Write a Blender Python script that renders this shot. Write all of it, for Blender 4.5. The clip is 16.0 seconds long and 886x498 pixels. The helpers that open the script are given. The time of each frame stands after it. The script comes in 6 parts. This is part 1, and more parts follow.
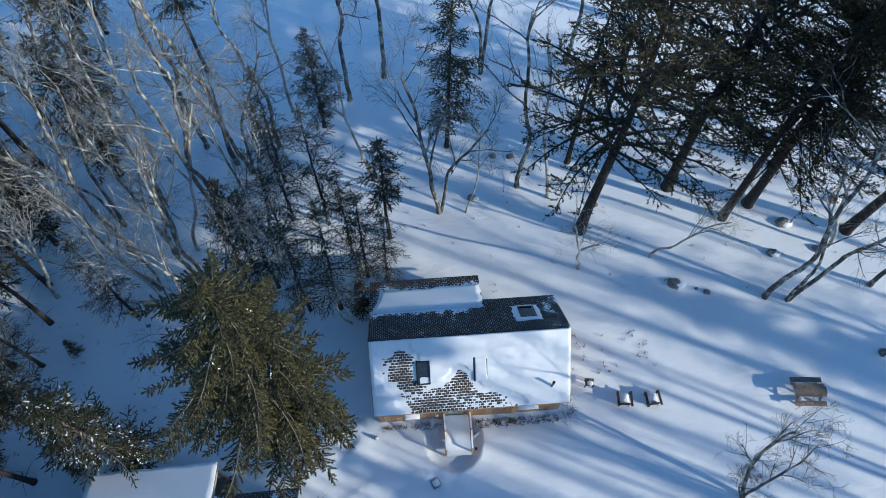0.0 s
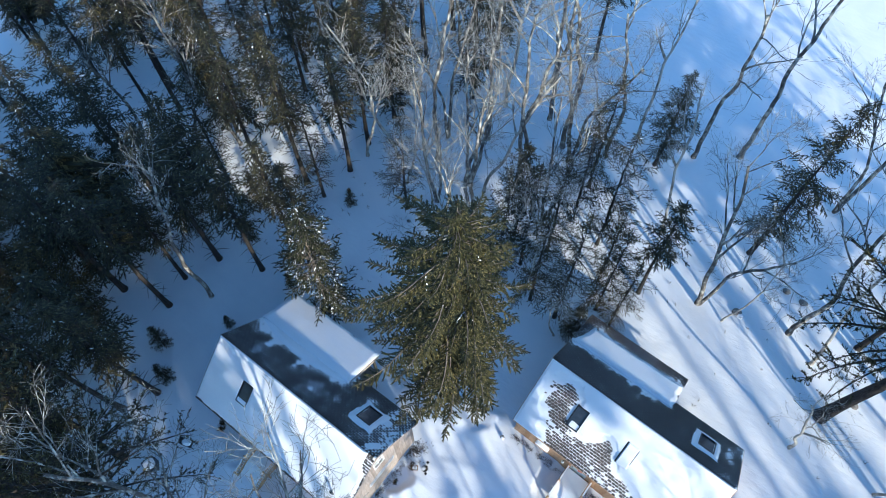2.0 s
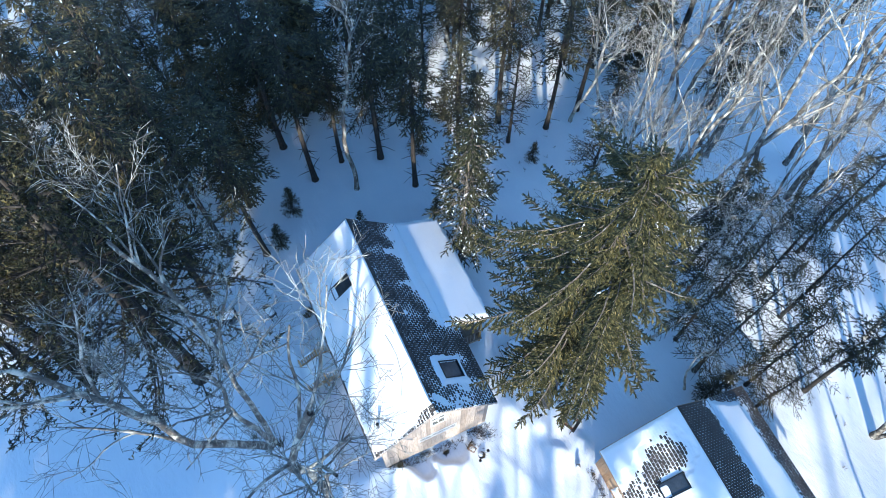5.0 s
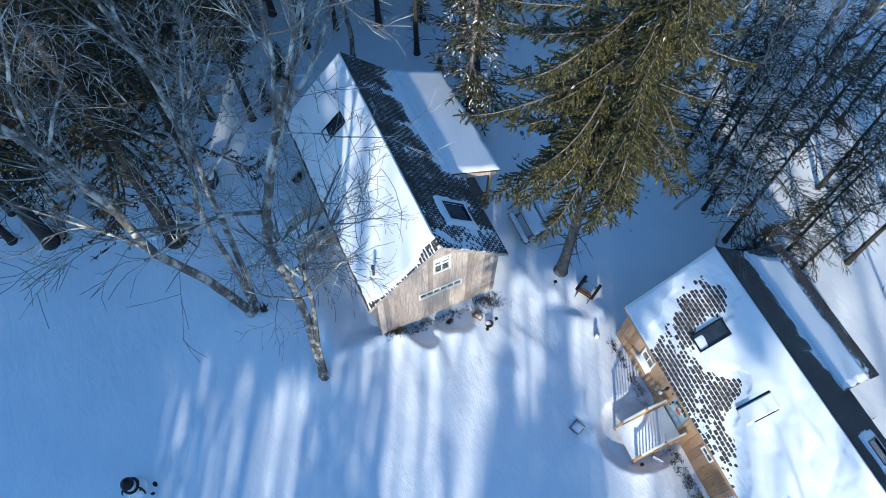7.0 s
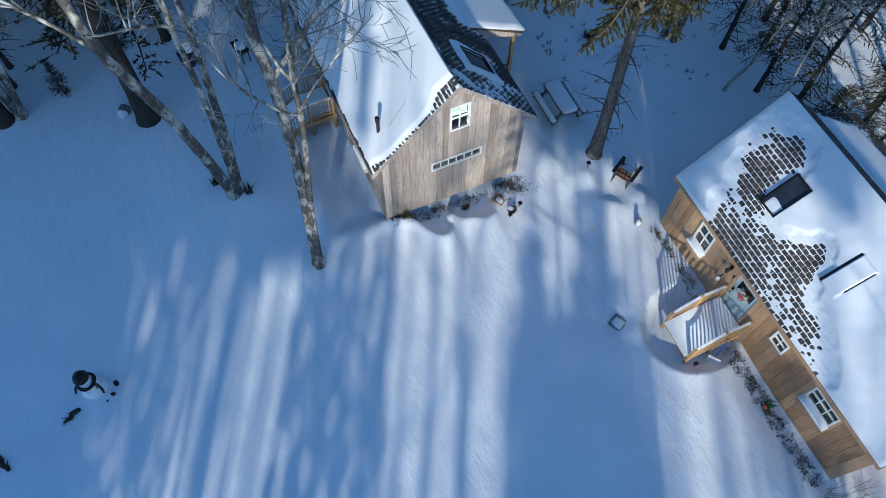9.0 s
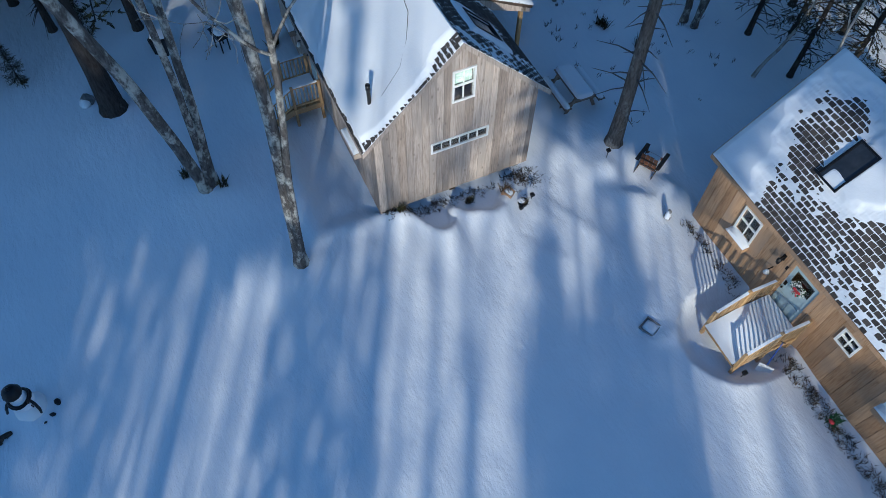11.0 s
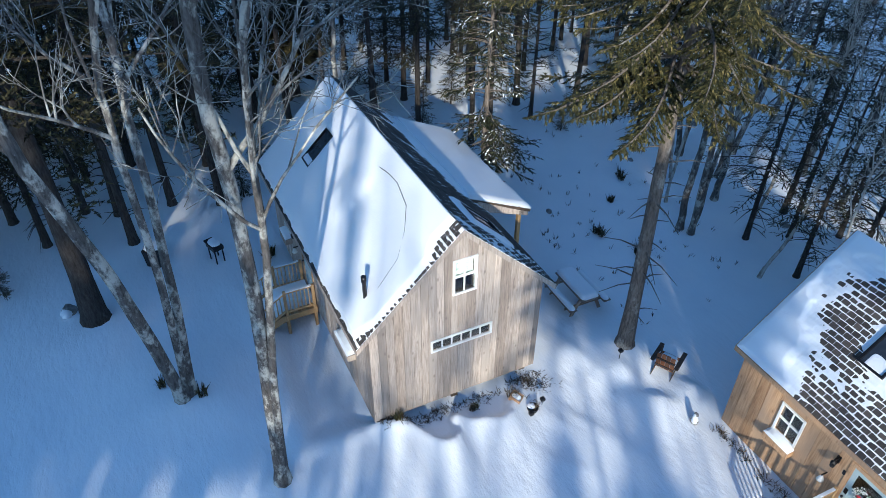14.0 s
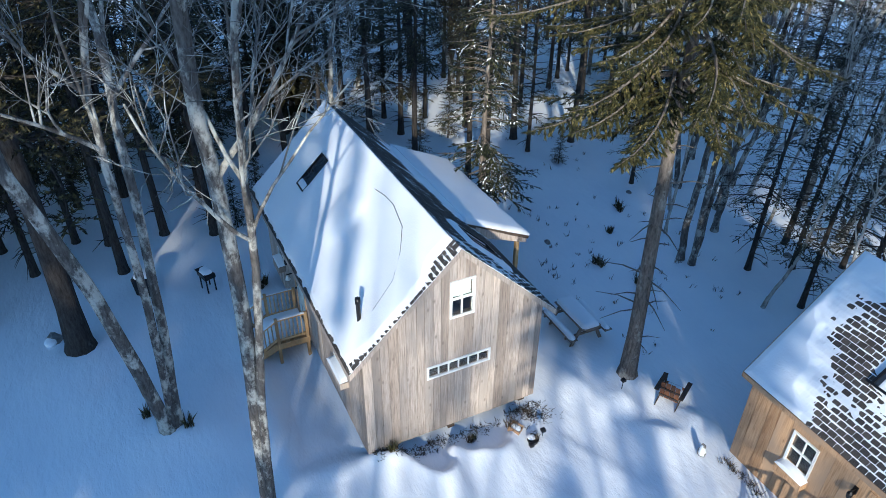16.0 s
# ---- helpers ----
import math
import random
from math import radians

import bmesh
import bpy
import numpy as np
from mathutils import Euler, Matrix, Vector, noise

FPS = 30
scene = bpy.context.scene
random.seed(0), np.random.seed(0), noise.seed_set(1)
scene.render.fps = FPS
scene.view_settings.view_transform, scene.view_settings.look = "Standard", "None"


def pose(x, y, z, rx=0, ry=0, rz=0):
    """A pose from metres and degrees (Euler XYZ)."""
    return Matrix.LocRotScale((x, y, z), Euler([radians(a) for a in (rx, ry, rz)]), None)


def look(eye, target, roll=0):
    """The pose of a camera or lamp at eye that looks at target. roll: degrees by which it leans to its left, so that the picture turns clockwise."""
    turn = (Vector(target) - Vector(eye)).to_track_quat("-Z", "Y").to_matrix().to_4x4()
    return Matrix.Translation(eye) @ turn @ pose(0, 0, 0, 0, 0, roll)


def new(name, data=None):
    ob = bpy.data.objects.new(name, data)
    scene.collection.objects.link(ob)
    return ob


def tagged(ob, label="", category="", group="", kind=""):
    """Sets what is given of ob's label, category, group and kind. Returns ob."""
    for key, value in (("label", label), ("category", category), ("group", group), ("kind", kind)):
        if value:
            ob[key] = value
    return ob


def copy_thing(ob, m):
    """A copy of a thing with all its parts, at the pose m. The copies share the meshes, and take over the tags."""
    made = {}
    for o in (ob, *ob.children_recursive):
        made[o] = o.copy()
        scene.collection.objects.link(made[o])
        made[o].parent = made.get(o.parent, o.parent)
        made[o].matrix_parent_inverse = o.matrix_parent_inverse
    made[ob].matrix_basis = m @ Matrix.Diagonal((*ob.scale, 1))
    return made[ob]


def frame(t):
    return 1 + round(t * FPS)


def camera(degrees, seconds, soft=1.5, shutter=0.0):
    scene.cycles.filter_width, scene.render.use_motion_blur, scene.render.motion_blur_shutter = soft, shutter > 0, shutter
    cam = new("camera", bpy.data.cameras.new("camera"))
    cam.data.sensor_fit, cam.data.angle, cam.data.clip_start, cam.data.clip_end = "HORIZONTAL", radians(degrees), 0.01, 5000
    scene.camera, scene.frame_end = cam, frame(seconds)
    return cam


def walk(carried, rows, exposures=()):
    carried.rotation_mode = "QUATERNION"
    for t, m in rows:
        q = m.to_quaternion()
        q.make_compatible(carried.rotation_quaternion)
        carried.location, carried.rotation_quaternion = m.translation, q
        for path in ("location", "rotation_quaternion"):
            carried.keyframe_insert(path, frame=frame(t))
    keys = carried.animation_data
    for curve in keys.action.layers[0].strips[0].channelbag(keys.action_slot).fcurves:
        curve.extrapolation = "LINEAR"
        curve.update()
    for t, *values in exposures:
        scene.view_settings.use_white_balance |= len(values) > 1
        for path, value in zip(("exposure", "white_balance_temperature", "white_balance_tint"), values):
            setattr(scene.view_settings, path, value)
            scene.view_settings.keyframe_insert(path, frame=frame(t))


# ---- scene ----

# camera exposure and white balance
EXPOSURE, KELVIN, TINT = 0.0, 4560.0, -1.0
cam = camera(65.0, 16.0, 0.6)
# seconds, eye, yaw, pitch, roll: a drone that turns, sinks and lifts its gaze
# the camera opens up while the dark woods fill its view
EXPOSURES = [(0.0, 0.27, 240, 0), (1.0, 0.48, 250, 0), (2.5, 1.12, 350, 0), (3.2, 1.3, 330, 0), (5.3, 1.47, 270, 0), (6.0, 1.27, 240, 0), (7.0, 0.8, 190, 0), (9.0, 0.28, 150, 0), (12.0, 0.06, 90, 1), (13.0, 0.58, 190, 1), (16.0, 0.73, 250, 1)]
PATH = [
    (0.0, 0.000, 0.000, 37.500, -6.56, -62.98, 2.20),
    (0.5, 0.185, -0.106, 37.730, 5.08, -63.07, 1.30),
    (1.0, 0.355, -0.184, 37.888, 16.74, -63.03, 0.36),
    (1.5, 0.521, -0.277, 38.011, 28.18, -62.78, -0.45),
    (2.0, 0.749, -0.373, 38.173, 39.45, -62.34, -1.11),
    (2.5, 0.946, -0.356, 38.338, 50.54, -61.98, -1.52),
    (3.0, 1.010, -0.256, 38.341, 64.26, -61.89, -1.54),
    (3.2, 0.980, -0.206, 38.281, 65.36, -61.84, -1.44),
    (5.3, 1.141, -0.451, 32.393, 66.01, -61.70, 0.30),
    (5.5, 1.291, -0.551, 31.813, 65.91, -61.70, 0.40),
    (6.0, 2.056, -0.932, 30.304, 65.68, -61.79, 0.85),
    (6.5, 3.228, -1.510, 28.804, 65.51, -61.79, 1.17),
    (7.0, 4.661, -2.247, 27.232, 65.51, -61.88, 1.30),
    (7.5, 5.770, -2.872, 25.701, 65.68, -61.93, 1.22),
    (8.0, 6.299, -3.196, 24.180, 65.76, -61.95, 1.23),
    (8.5, 6.422, -3.400, 22.719, 65.64, -61.81, 1.37),
    (9.0, 6.399, -3.552, 21.347, 65.33, -61.69, 1.66),
    (9.5, 6.384, -3.626, 19.990, 65.14, -59.53, 1.75),
    (9.7, 6.364, -3.626, 19.540, 65.14, -58.83, 1.75),
    (11.8, 6.209, -3.588, 17.076, 65.63, -54.98, 0.14),
    (12.0, 6.159, -3.588, 16.926, 65.63, -52.78, 0.14),
    (12.5, 6.100, -3.565, 16.532, 65.47, -45.88, 0.12),
    (13.0, 6.090, -3.564, 16.204, 65.36, -39.31, 0.06),
    (13.5, 6.123, -3.607, 15.963, 65.27, -37.63, 0.13),
    (14.0, 6.121, -3.642, 15.757, 65.13, -37.61, 0.34),
    (14.5, 6.122, -3.627, 15.586, 65.01, -37.62, 0.51),
    (15.0, 6.143, -3.614, 15.385, 64.94, -37.62, 0.57),
    (15.5, 6.127, -3.623, 15.173, 64.88, -36.55, 0.62),
    (16.0, 6.098, -3.628, 14.960, 64.84, -33.76, 0.62),
]


def drone(x, y, z, yaw, pitch, roll):
    return Matrix.Translation((x, y, z)) @ pose(0, 0, 0, 0, 0, yaw) @ pose(0, 0, 0, 90 + pitch) @ pose(0, 0, 0, 0, 0, roll)


walk(cam, [(t, drone(*row)) for t, *row in PATH], [(t, e + EXPOSURE, KELVIN + k, TINT + g) for t, e, k, g in EXPOSURES])

# ---- light ----
SUN_AZ, SUN_EL = -26.0, 20.0
world = bpy.data.worlds.new("winter_sky")
scene.world = world
world.use_nodes = True
wn = world.node_tree.nodes
sky = wn.new("ShaderNodeTexSky")
sky.sky_type, sky.sun_disc = "NISHITA", False
sky.sun_elevation, sky.sun_rotation = radians(SUN_EL), radians(90 - SUN_AZ)
sky.air_density, sky.dust_density, sky.ozone_density = 1.0, 0.3, 2.3
world.node_tree.links.new(sky.outputs[0], wn["Background"].inputs[0])
wn["Background"].inputs[1].default_value = 0.138
sun_data = bpy.data.lights.new("sun", "SUN")
sun_data.energy, sun_data.angle, sun_data.color = 4.4, radians(0.75), (1.0, 0.75, 0.5)
sun = new("sun", sun_data)
TO_SUN = Vector((math.cos(radians(SUN_AZ)) * math.cos(radians(SUN_EL)), math.sin(radians(SUN_AZ)) * math.cos(radians(SUN_EL)), math.sin(radians(SUN_EL))))
sun.matrix_world = look(TO_SUN * 60, (0, 0, 0))


# ---- materials ----
class Mat:
    """A small builder for node materials."""

    def __init__(self, name, rough=0.7, metal=0.0, spec=0.5):
        self.m = bpy.data.materials.new(name)
        self.m.use_nodes = True
        self.t = self.m.node_tree
        self.b = self.t.nodes["Principled BSDF"]
        self.b.inputs["Roughness"].default_value = rough
        self.b.inputs["Metallic"].default_value = metal
        self.b.inputs["Specular IOR Level"].default_value = spec

    def node(self, kind, **values):
        n = self.t.nodes.new(kind)
        for k, v in values.items():
            n.inputs[k.replace("_", " ")].default_value = v
        return n

    def link(self, a, b):
        self.t.links.new(a, b)

    def coords(self, scale=(1, 1, 1), shuffle=False):
        tc = self.node("ShaderNodeTexCoord")
        mp = self.node("ShaderNodeMapping")
        mp.inputs["Scale"].default_value = scale
        self.link(tc.outputs["Object"], mp.inputs["Vector"])
        if shuffle:
            info = self.node("ShaderNodeObjectInfo")
            mul = self.node("ShaderNodeVectorMath")
            mul.operation = "SCALE"
            mul.inputs[0].default_value = (37.0, 19.0, 53.0)
            self.link(info.outputs["Random"], mul.inputs["Scale"])
            self.link(mul.outputs[0], mp.inputs["Location"])
        return mp.outputs[0]

    def noise(self, vec, scale, detail=4.0, rough=0.55):
        n = self.node("ShaderNodeTexNoise", Scale=scale, Detail=detail, Roughness=rough)
        self.link(vec, n.inputs["Vector"])
        return n.outputs["Fac"]

    def ramp(self, fac, stops):
        r = self.node("ShaderNodeValToRGB")
        e = r.color_ramp.elements
        while len(e) < len(stops):
            e.new(0.5)
        for el, (p, c) in zip(e, stops):
            el.position, el.color = p, (*c, 1)
        self.link(fac, r.inputs["Fac"])
        return r.outputs["Color"]

    def mix(self, fac, a, b, mode="MIX"):
        m = self.t.nodes.new("ShaderNodeMix")
        m.data_type, m.blend_type = "RGBA", mode
        for sock, v in ((m.inputs[0], fac), (m.inputs[6], a), (m.inputs[7], b)):
            if isinstance(v, (int, float)):
                sock.default_value = v
            elif isinstance(v, tuple):
                sock.default_value = (*v, 1)
            else:
                self.link(v, sock)
        return m.outputs[2]

    def color(self, c):
        if isinstance(c, tuple):
            self.b.inputs["Base Color"].default_value = (*c, 1)
        else:
            self.link(c, self.b.inputs["Base Color"])
        return self

    def bump(self, fac, strength, distance, normal=None):
        n = self.node("ShaderNodeBump", Strength=strength, Distance=distance)
        self.link(fac, n.inputs["Height"])
        if normal:
            self.link(normal, n.inputs["Normal"])
        self.link(n.outputs[0], self.b.inputs["Normal"])
        return n.outputs[0]


def plain(name, c, rough=0.6, metal=0.0, vary=0.25, scale=6.0):
    m = Mat(name, rough, metal)
    n = m.noise(m.coords(), scale)
    m.color(m.ramp(n, [(0.3, tuple(x * (1 - vary) for x in c)), (0.7, tuple(min(1, x * (1 + vary)) for x in c))]))
    m.bump(m.noise(m.coords(), scale * 8), 0.25, 0.004)
    return m.m


def snow_material(name, ripple, grain):
    m = Mat(name, 0.55, 0.0, 0.3)
    v = m.coords()
    big = m.noise(v, 0.5, 3)
    m.color(m.ramp(big, [(0.3, (0.81, 0.83, 0.87)), (0.7, (0.87, 0.885, 0.91))]))
    a = m.bump(m.noise(m.coords((1.0, 2.2, 1.0)), 1.1, 4, 0.6), 0.5, ripple)
    b = m.bump(m.noise(m.coords((1.0, 2.6, 1.0)), 5.5, 5, 0.65), 0.5, ripple * 0.14, a)
    m.bump(m.noise(v, 22, 3, 0.6), 0.45, grain, b)
    return m.m


def wood_material(name, dark, mid, light, grey, length=(9.0, 9.0, 0.55), knots=True):
    m = Mat(name, 0.78, 0.0, 0.25)
    v = m.coords(length, True)
    grain = m.noise(v, 3.0, 7, 0.65)
    c = m.ramp(grain, [(0.25, dark), (0.5, mid), (0.78, light)])
    blot = m.noise(m.coords((1.0, 1.0, 0.35), True), 1.3, 3)
    c = m.mix(m.ramp(blot, [(0.42, (0, 0, 0)), (0.68, (1, 1, 1))]), c, grey)
    info = m.node("ShaderNodeObjectInfo")
    tone = m.ramp(info.outputs["Random"], [(0.0, (0.72, 0.69, 0.66)), (0.5, (0.95, 0.95, 0.95)), (1.0, (1.18, 1.16, 1.12))])
    c = m.mix(1.0, c, tone, "MULTIPLY")
    if knots:
        vo = m.node("ShaderNodeTexVoronoi", Scale=1.0)
        m.link(m.coords((4.2, 4.2, 2.0), True), vo.inputs["Vector"])
        c = m.mix(m.ramp(vo.outputs["Distance"], [(0.05, (0.5, 0.5, 0.5)), (0.17, (0, 0, 0))]), c, tuple(x * 0.6 for x in dark))
    m.color(c)
    m.bump(grain, 0.35, 0.006)
    return m.m


def bark_material(name, dark, light, lichen=None, amount=0.5):
    m = Mat(name, 0.9, 0.0, 0.1)
    rid = m.noise(m.coords((7.0, 7.0, 1.6)), 2.2, 6, 0.7)
    c = m.ramp(rid, [(0.32, dark), (0.68, light)])
    if lichen:
        patch = m.noise(m.coords((1.0, 1.0, 0.6)), 2.4, 5, 0.7)
        c = m.mix(m.ramp(patch, [(amount, (0, 0, 0)), (amount + 0.12, (1, 1, 1))]), c, lichen)
    m.color(c)
    m.bump(rid, 0.8, 0.03)
    return m.m


def needle_material(name, a, b, c, tip):
    m = Mat(name, 0.62, 0.0, 0.25)
    geo = m.node("ShaderNodeNewGeometry")
    col = m.ramp(geo.outputs["Random Per Island"], [(0.0, a), (0.45, b), (0.85, c), (1.0, tip)])
    info = m.node("ShaderNodeObjectInfo")
    tone = m.ramp(info.outputs["Random"], [(0.0, (0.55, 0.62, 0.66)), (0.5, (0.85, 0.88, 0.88)), (1.0, (1.2, 1.12, 0.9))])
    m.color(m.mix(1.0, col, tone, "MULTIPLY"))
    return m.m


def shingle_material(name):
    m = Mat(name, 0.9, 0.0, 0.2)
    geo = m.node("ShaderNodeNewGeometry")
    info = m.node("ShaderNodeObjectInfo")
    add = m.node("ShaderNodeMath")
    m.link(geo.outputs["Random Per Island"], add.inputs[0])
    m.link(info.outputs["Random"], add.inputs[1])
    fr = m.node("ShaderNodeMath")
    fr.operation = "FRACT"
    m.link(add.outputs[0], fr.inputs[0])
    c = m.ramp(fr.outputs[0], [(0.0, (0.03, 0.026, 0.025)), (0.6, (0.07, 0.06, 0.054)), (1.0, (0.13, 0.11, 0.096))])
    grit = m.noise(m.coords(), 60, 3)
    m.color(m.mix(0.5, c, m.ramp(grit, [(0.3, (0.03, 0.028, 0.027)), (0.75, (0.12, 0.108, 0.1))])))
    m.bump(grit, 0.5, 0.004)
    return m.m


def glass_material():
    m = Mat("window_glass", 0.03, 0.0, 0.5)
    m.color((0.85, 0.92, 0.95))
    m.b.inputs["Transmission Weight"].default_value = 1.0
    m.b.inputs["IOR"].default_value = 1.45
    return m.m


SNOW = snow_material("snow", 0.09, 0.009)
ROOF_SNOW = snow_material("roof_snow", 0.03, 0.01)
GREY_WOOD = wood_material("weathered_board", (0.17, 0.13, 0.105), (0.45, 0.38, 0.325), (0.66, 0.57, 0.5), (0.35, 0.305, 0.27))
TAN_WOOD = wood_material("tan_board", (0.24, 0.135, 0.07), (0.46, 0.29, 0.16), (0.6, 0.42, 0.26), (0.38, 0.27, 0.18))
LUMBER = wood_material("new_lumber", (0.28, 0.17, 0.07), (0.46, 0.3, 0.14), (0.56, 0.4, 0.22), (0.4, 0.3, 0.18), (9.0, 9.0, 2.0), False)
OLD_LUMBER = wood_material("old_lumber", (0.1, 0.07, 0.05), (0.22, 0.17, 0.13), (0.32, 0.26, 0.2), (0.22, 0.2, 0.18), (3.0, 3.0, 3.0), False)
DARK_WOOD = wood_material("dark_wood", (0.035, 0.024, 0.018), (0.07, 0.05, 0.038), (0.12, 0.09, 0.07), (0.08, 0.065, 0.055), (3, 3, 3), False)
RED_WOOD = wood_material("chair_wood", (0.16, 0.06, 0.025), (0.3, 0.12, 0.05), (0.42, 0.2, 0.09), (0.26, 0.13, 0.07), (3, 3, 3), False)
SHINGLE = shingle_material("asphalt_shingle")
GLASS = glass_material()
WHITE = plain("white_paint", (0.78, 0.78, 0.76), 0.45, 0, 0.05)
BLACK = plain("black_metal", (0.02, 0.02, 0.022), 0.4, 0.6)
DARK = plain("dark_interior", (0.06, 0.055, 0.05), 0.9)
DOOR_BLUE = plain("pale_blue_paint", (0.42, 0.52, 0.55), 0.45, 0, 0.08)
CURTAIN = plain("pale_green_blind", (0.45, 0.52, 0.46), 0.8, 0, 0.1)
RED = plain("red_ribbon", (0.5, 0.04, 0.05), 0.6)
STONE = plain("grey_stone", (0.2, 0.19, 0.18), 0.9, 0, 0.5, 5)
SPRUCE_BARK = bark_material("spruce_bark", (0.06, 0.05, 0.043), (0.24, 0.205, 0.175), (0.36, 0.34, 0.3), 0.55)
DARK_BARK = bark_material("dark_bark", (0.022, 0.019, 0.017), (0.075, 0.067, 0.062), (0.15, 0.145, 0.135), 0.64)
MAPLE_BARK = bark_material("maple_bark", (0.05, 0.045, 0.041), (0.175, 0.162, 0.15), (0.5, 0.49, 0.44), 0.48)
BIRCH_BARK = bark_material("birch_bark", (0.16, 0.14, 0.12), (0.34, 0.31, 0.27), (0.52, 0.5, 0.45), 0.42)
LICHEN_TWIG = bark_material("lichen_twig", (0.1, 0.097, 0.092), (0.23, 0.222, 0.208), (0.53, 0.53, 0.49), 0.5)
NEEDLES = needle_material("spruce_needles", (0.011, 0.013, 0.006), (0.034, 0.036, 0.014), (0.08, 0.073, 0.026), (0.21, 0.175, 0.075))
DARK_NEEDLES = needle_material("dark_needles", (0.014, 0.0135, 0.0095), (0.036, 0.034, 0.018), (0.084, 0.074, 0.034), (0.18, 0.148, 0.07))
PINE_NEEDLES = needle_material("pine_needles", (0.014, 0.013, 0.007), (0.038, 0.034, 0.015), (0.08, 0.07, 0.028), (0.18, 0.15, 0.06))
DRY = needle_material("dry_weeds", (0.05, 0.035, 0.022), (0.11, 0.08, 0.05), (0.18, 0.135, 0.085), (0.24, 0.19, 0.12))
GREEN = plain("green_fir", (0.03, 0.1, 0.04), 0.6)


# ---- mesh helpers ----
class Geo:
    """Collects vertices and faces, then becomes one mesh object."""

    def __init__(self):
        self.v, self.f, self.i = [], [], []

    def face(self, pts, mat=0):
        k = len(self.v)
        self.v.extend(tuple(p) for p in pts)
        self.f.append(tuple(range(k, k + len(pts))))
        self.i.append(mat)

    def box(self, a, b, mat=0, m=None, cut=0.0):
        """A box from corner a to corner b; cut: how far its upper rim is drawn in, for a softened edge."""
        (x0, y0, z0), (x1, y1, z1) = a, b
        k = len(self.v)
        zc = z1 - cut
        p = [(x0, y0, z0), (x1, y0, z0), (x1, y1, z0), (x0, y1, z0), (x0, y0, zc), (x1, y0, zc), (x1, y1, zc), (x0, y1, zc)]
        q = [(3, 2, 1, 0), (0, 1, 5, 4), (1, 2, 6, 5), (2, 3, 7, 6), (3, 0, 4, 7)]
        if cut:
            c = cut
            p += [(x0 + c, y0 + c, z1), (x1 - c, y0 + c, z1), (x1 - c, y1 - c, z1), (x0 + c, y1 - c, z1)]
            q += [(4, 5, 9, 8), (5, 6, 10, 9), (6, 7, 11, 10), (7, 4, 8, 11), (8, 9, 10, 11)]
        else:
            q += [(4, 5, 6, 7)]
        if m is not None:
            p = [tuple(m @ Vector(c)) for c in p]
        self.v.extend(p)
        self.f.extend(tuple(k + n for n in s) for s in q)
        self.i.extend([mat] * len(q))
        return self

    def beam(self, a, b, w, h, mat=0):
        """A squared timber from a to b, w wide and h high."""
        a, b = Vector(a), Vector(b)
        d = b - a
        side = d.cross(Vector((0, 0, 1)))
        side = Vector((1, 0, 0)) if side.length < 1e-4 else side.normalized()
        up = side.cross(d).normalized()
        r = Matrix((side, d.normalized(), up)).transposed().to_4x4()
        return self.box((-w / 2, 0, -h / 2), (w / 2, d.length, h / 2), mat, Matrix.Translation(a) @ r)

    def tube(self, pts, radii, sides=6, mat=0, cap=True):
        k = len(self.v)
        n = len(pts)
        pts = [Vector(p) for p in pts]
        ref = Vector((0.31, 0.87, 0.38))
        for j, p in enumerate(pts):
            d = (pts[min(j + 1, n - 1)] - pts[max(j - 1, 0)])
            d = d.normalized() if d.length > 1e-6 else Vector((0, 0, 1))
            u = d.cross(ref)
            u = u.normalized() if u.length > 0.05 else d.cross(Vector((1, 0, 0))).normalized()
            w = d.cross(u)
            for s in range(sides):
                a = 2 * math.pi * s / sides
                self.v.append(tuple(p + (u * math.cos(a) + w * math.sin(a)) * radii[j]))
        for j in range(n - 1):
            for s in range(sides):
                t = (s + 1) % sides
                self.f.append((k + j * sides + s, k + j * sides + t, k + (j + 1) * sides + t, k + (j + 1) * sides + s))
                self.i.append(mat)
        if cap:
            self.f.append(tuple(k + (n - 1) * sides + s for s in range(sides)))
            self.f.append(tuple(k + sides - 1 - s for s in range(sides)))
            self.i.extend([mat, mat])
        return self

    def blob(self, c, r, seg=8, rings=5, mat=0, wob=0.0, rnd=None, m=None):
        k = len(self.v)
        for j in range(1, rings):
            th = math.pi * j / rings
            for s in range(seg):
                a = 2 * math.pi * s / seg
                e = 1 + (rnd.uniform(-wob, wob) if wob else 0)
                p = Vector((c[0] + r[0] * e * math.sin(th) * math.cos(a), c[1] + r[1] * e * math.sin(th) * math.sin(a), c[2] + r[2] * e * math.cos(th)))
                self.v.append(tuple(m @ p if m is not None else p))
        for z in (1, -1):
            p = Vector((c[0], c[1], c[2] + z * r[2]))
            self.v.append(tuple(m @ p if m is not None else p))
        top, bot = len(self.v) - 2, len(self.v) - 1
        for j in range(rings - 2):
            for s in range(seg):
                t = (s + 1) % seg
                self.f.append((k + j * seg + s, k + (j + 1) * seg + s, k + (j + 1) * seg + t, k + j * seg + t))
        for s in range(seg):
            t = (s + 1) % seg
            self.f.append((top, k + s, k + t))
            self.f.append((bot, k + (rings - 2) * seg + t, k + (rings - 2) * seg + s))
        self.i.extend([mat] * (len(self.f) - len(self.i)))
        return self

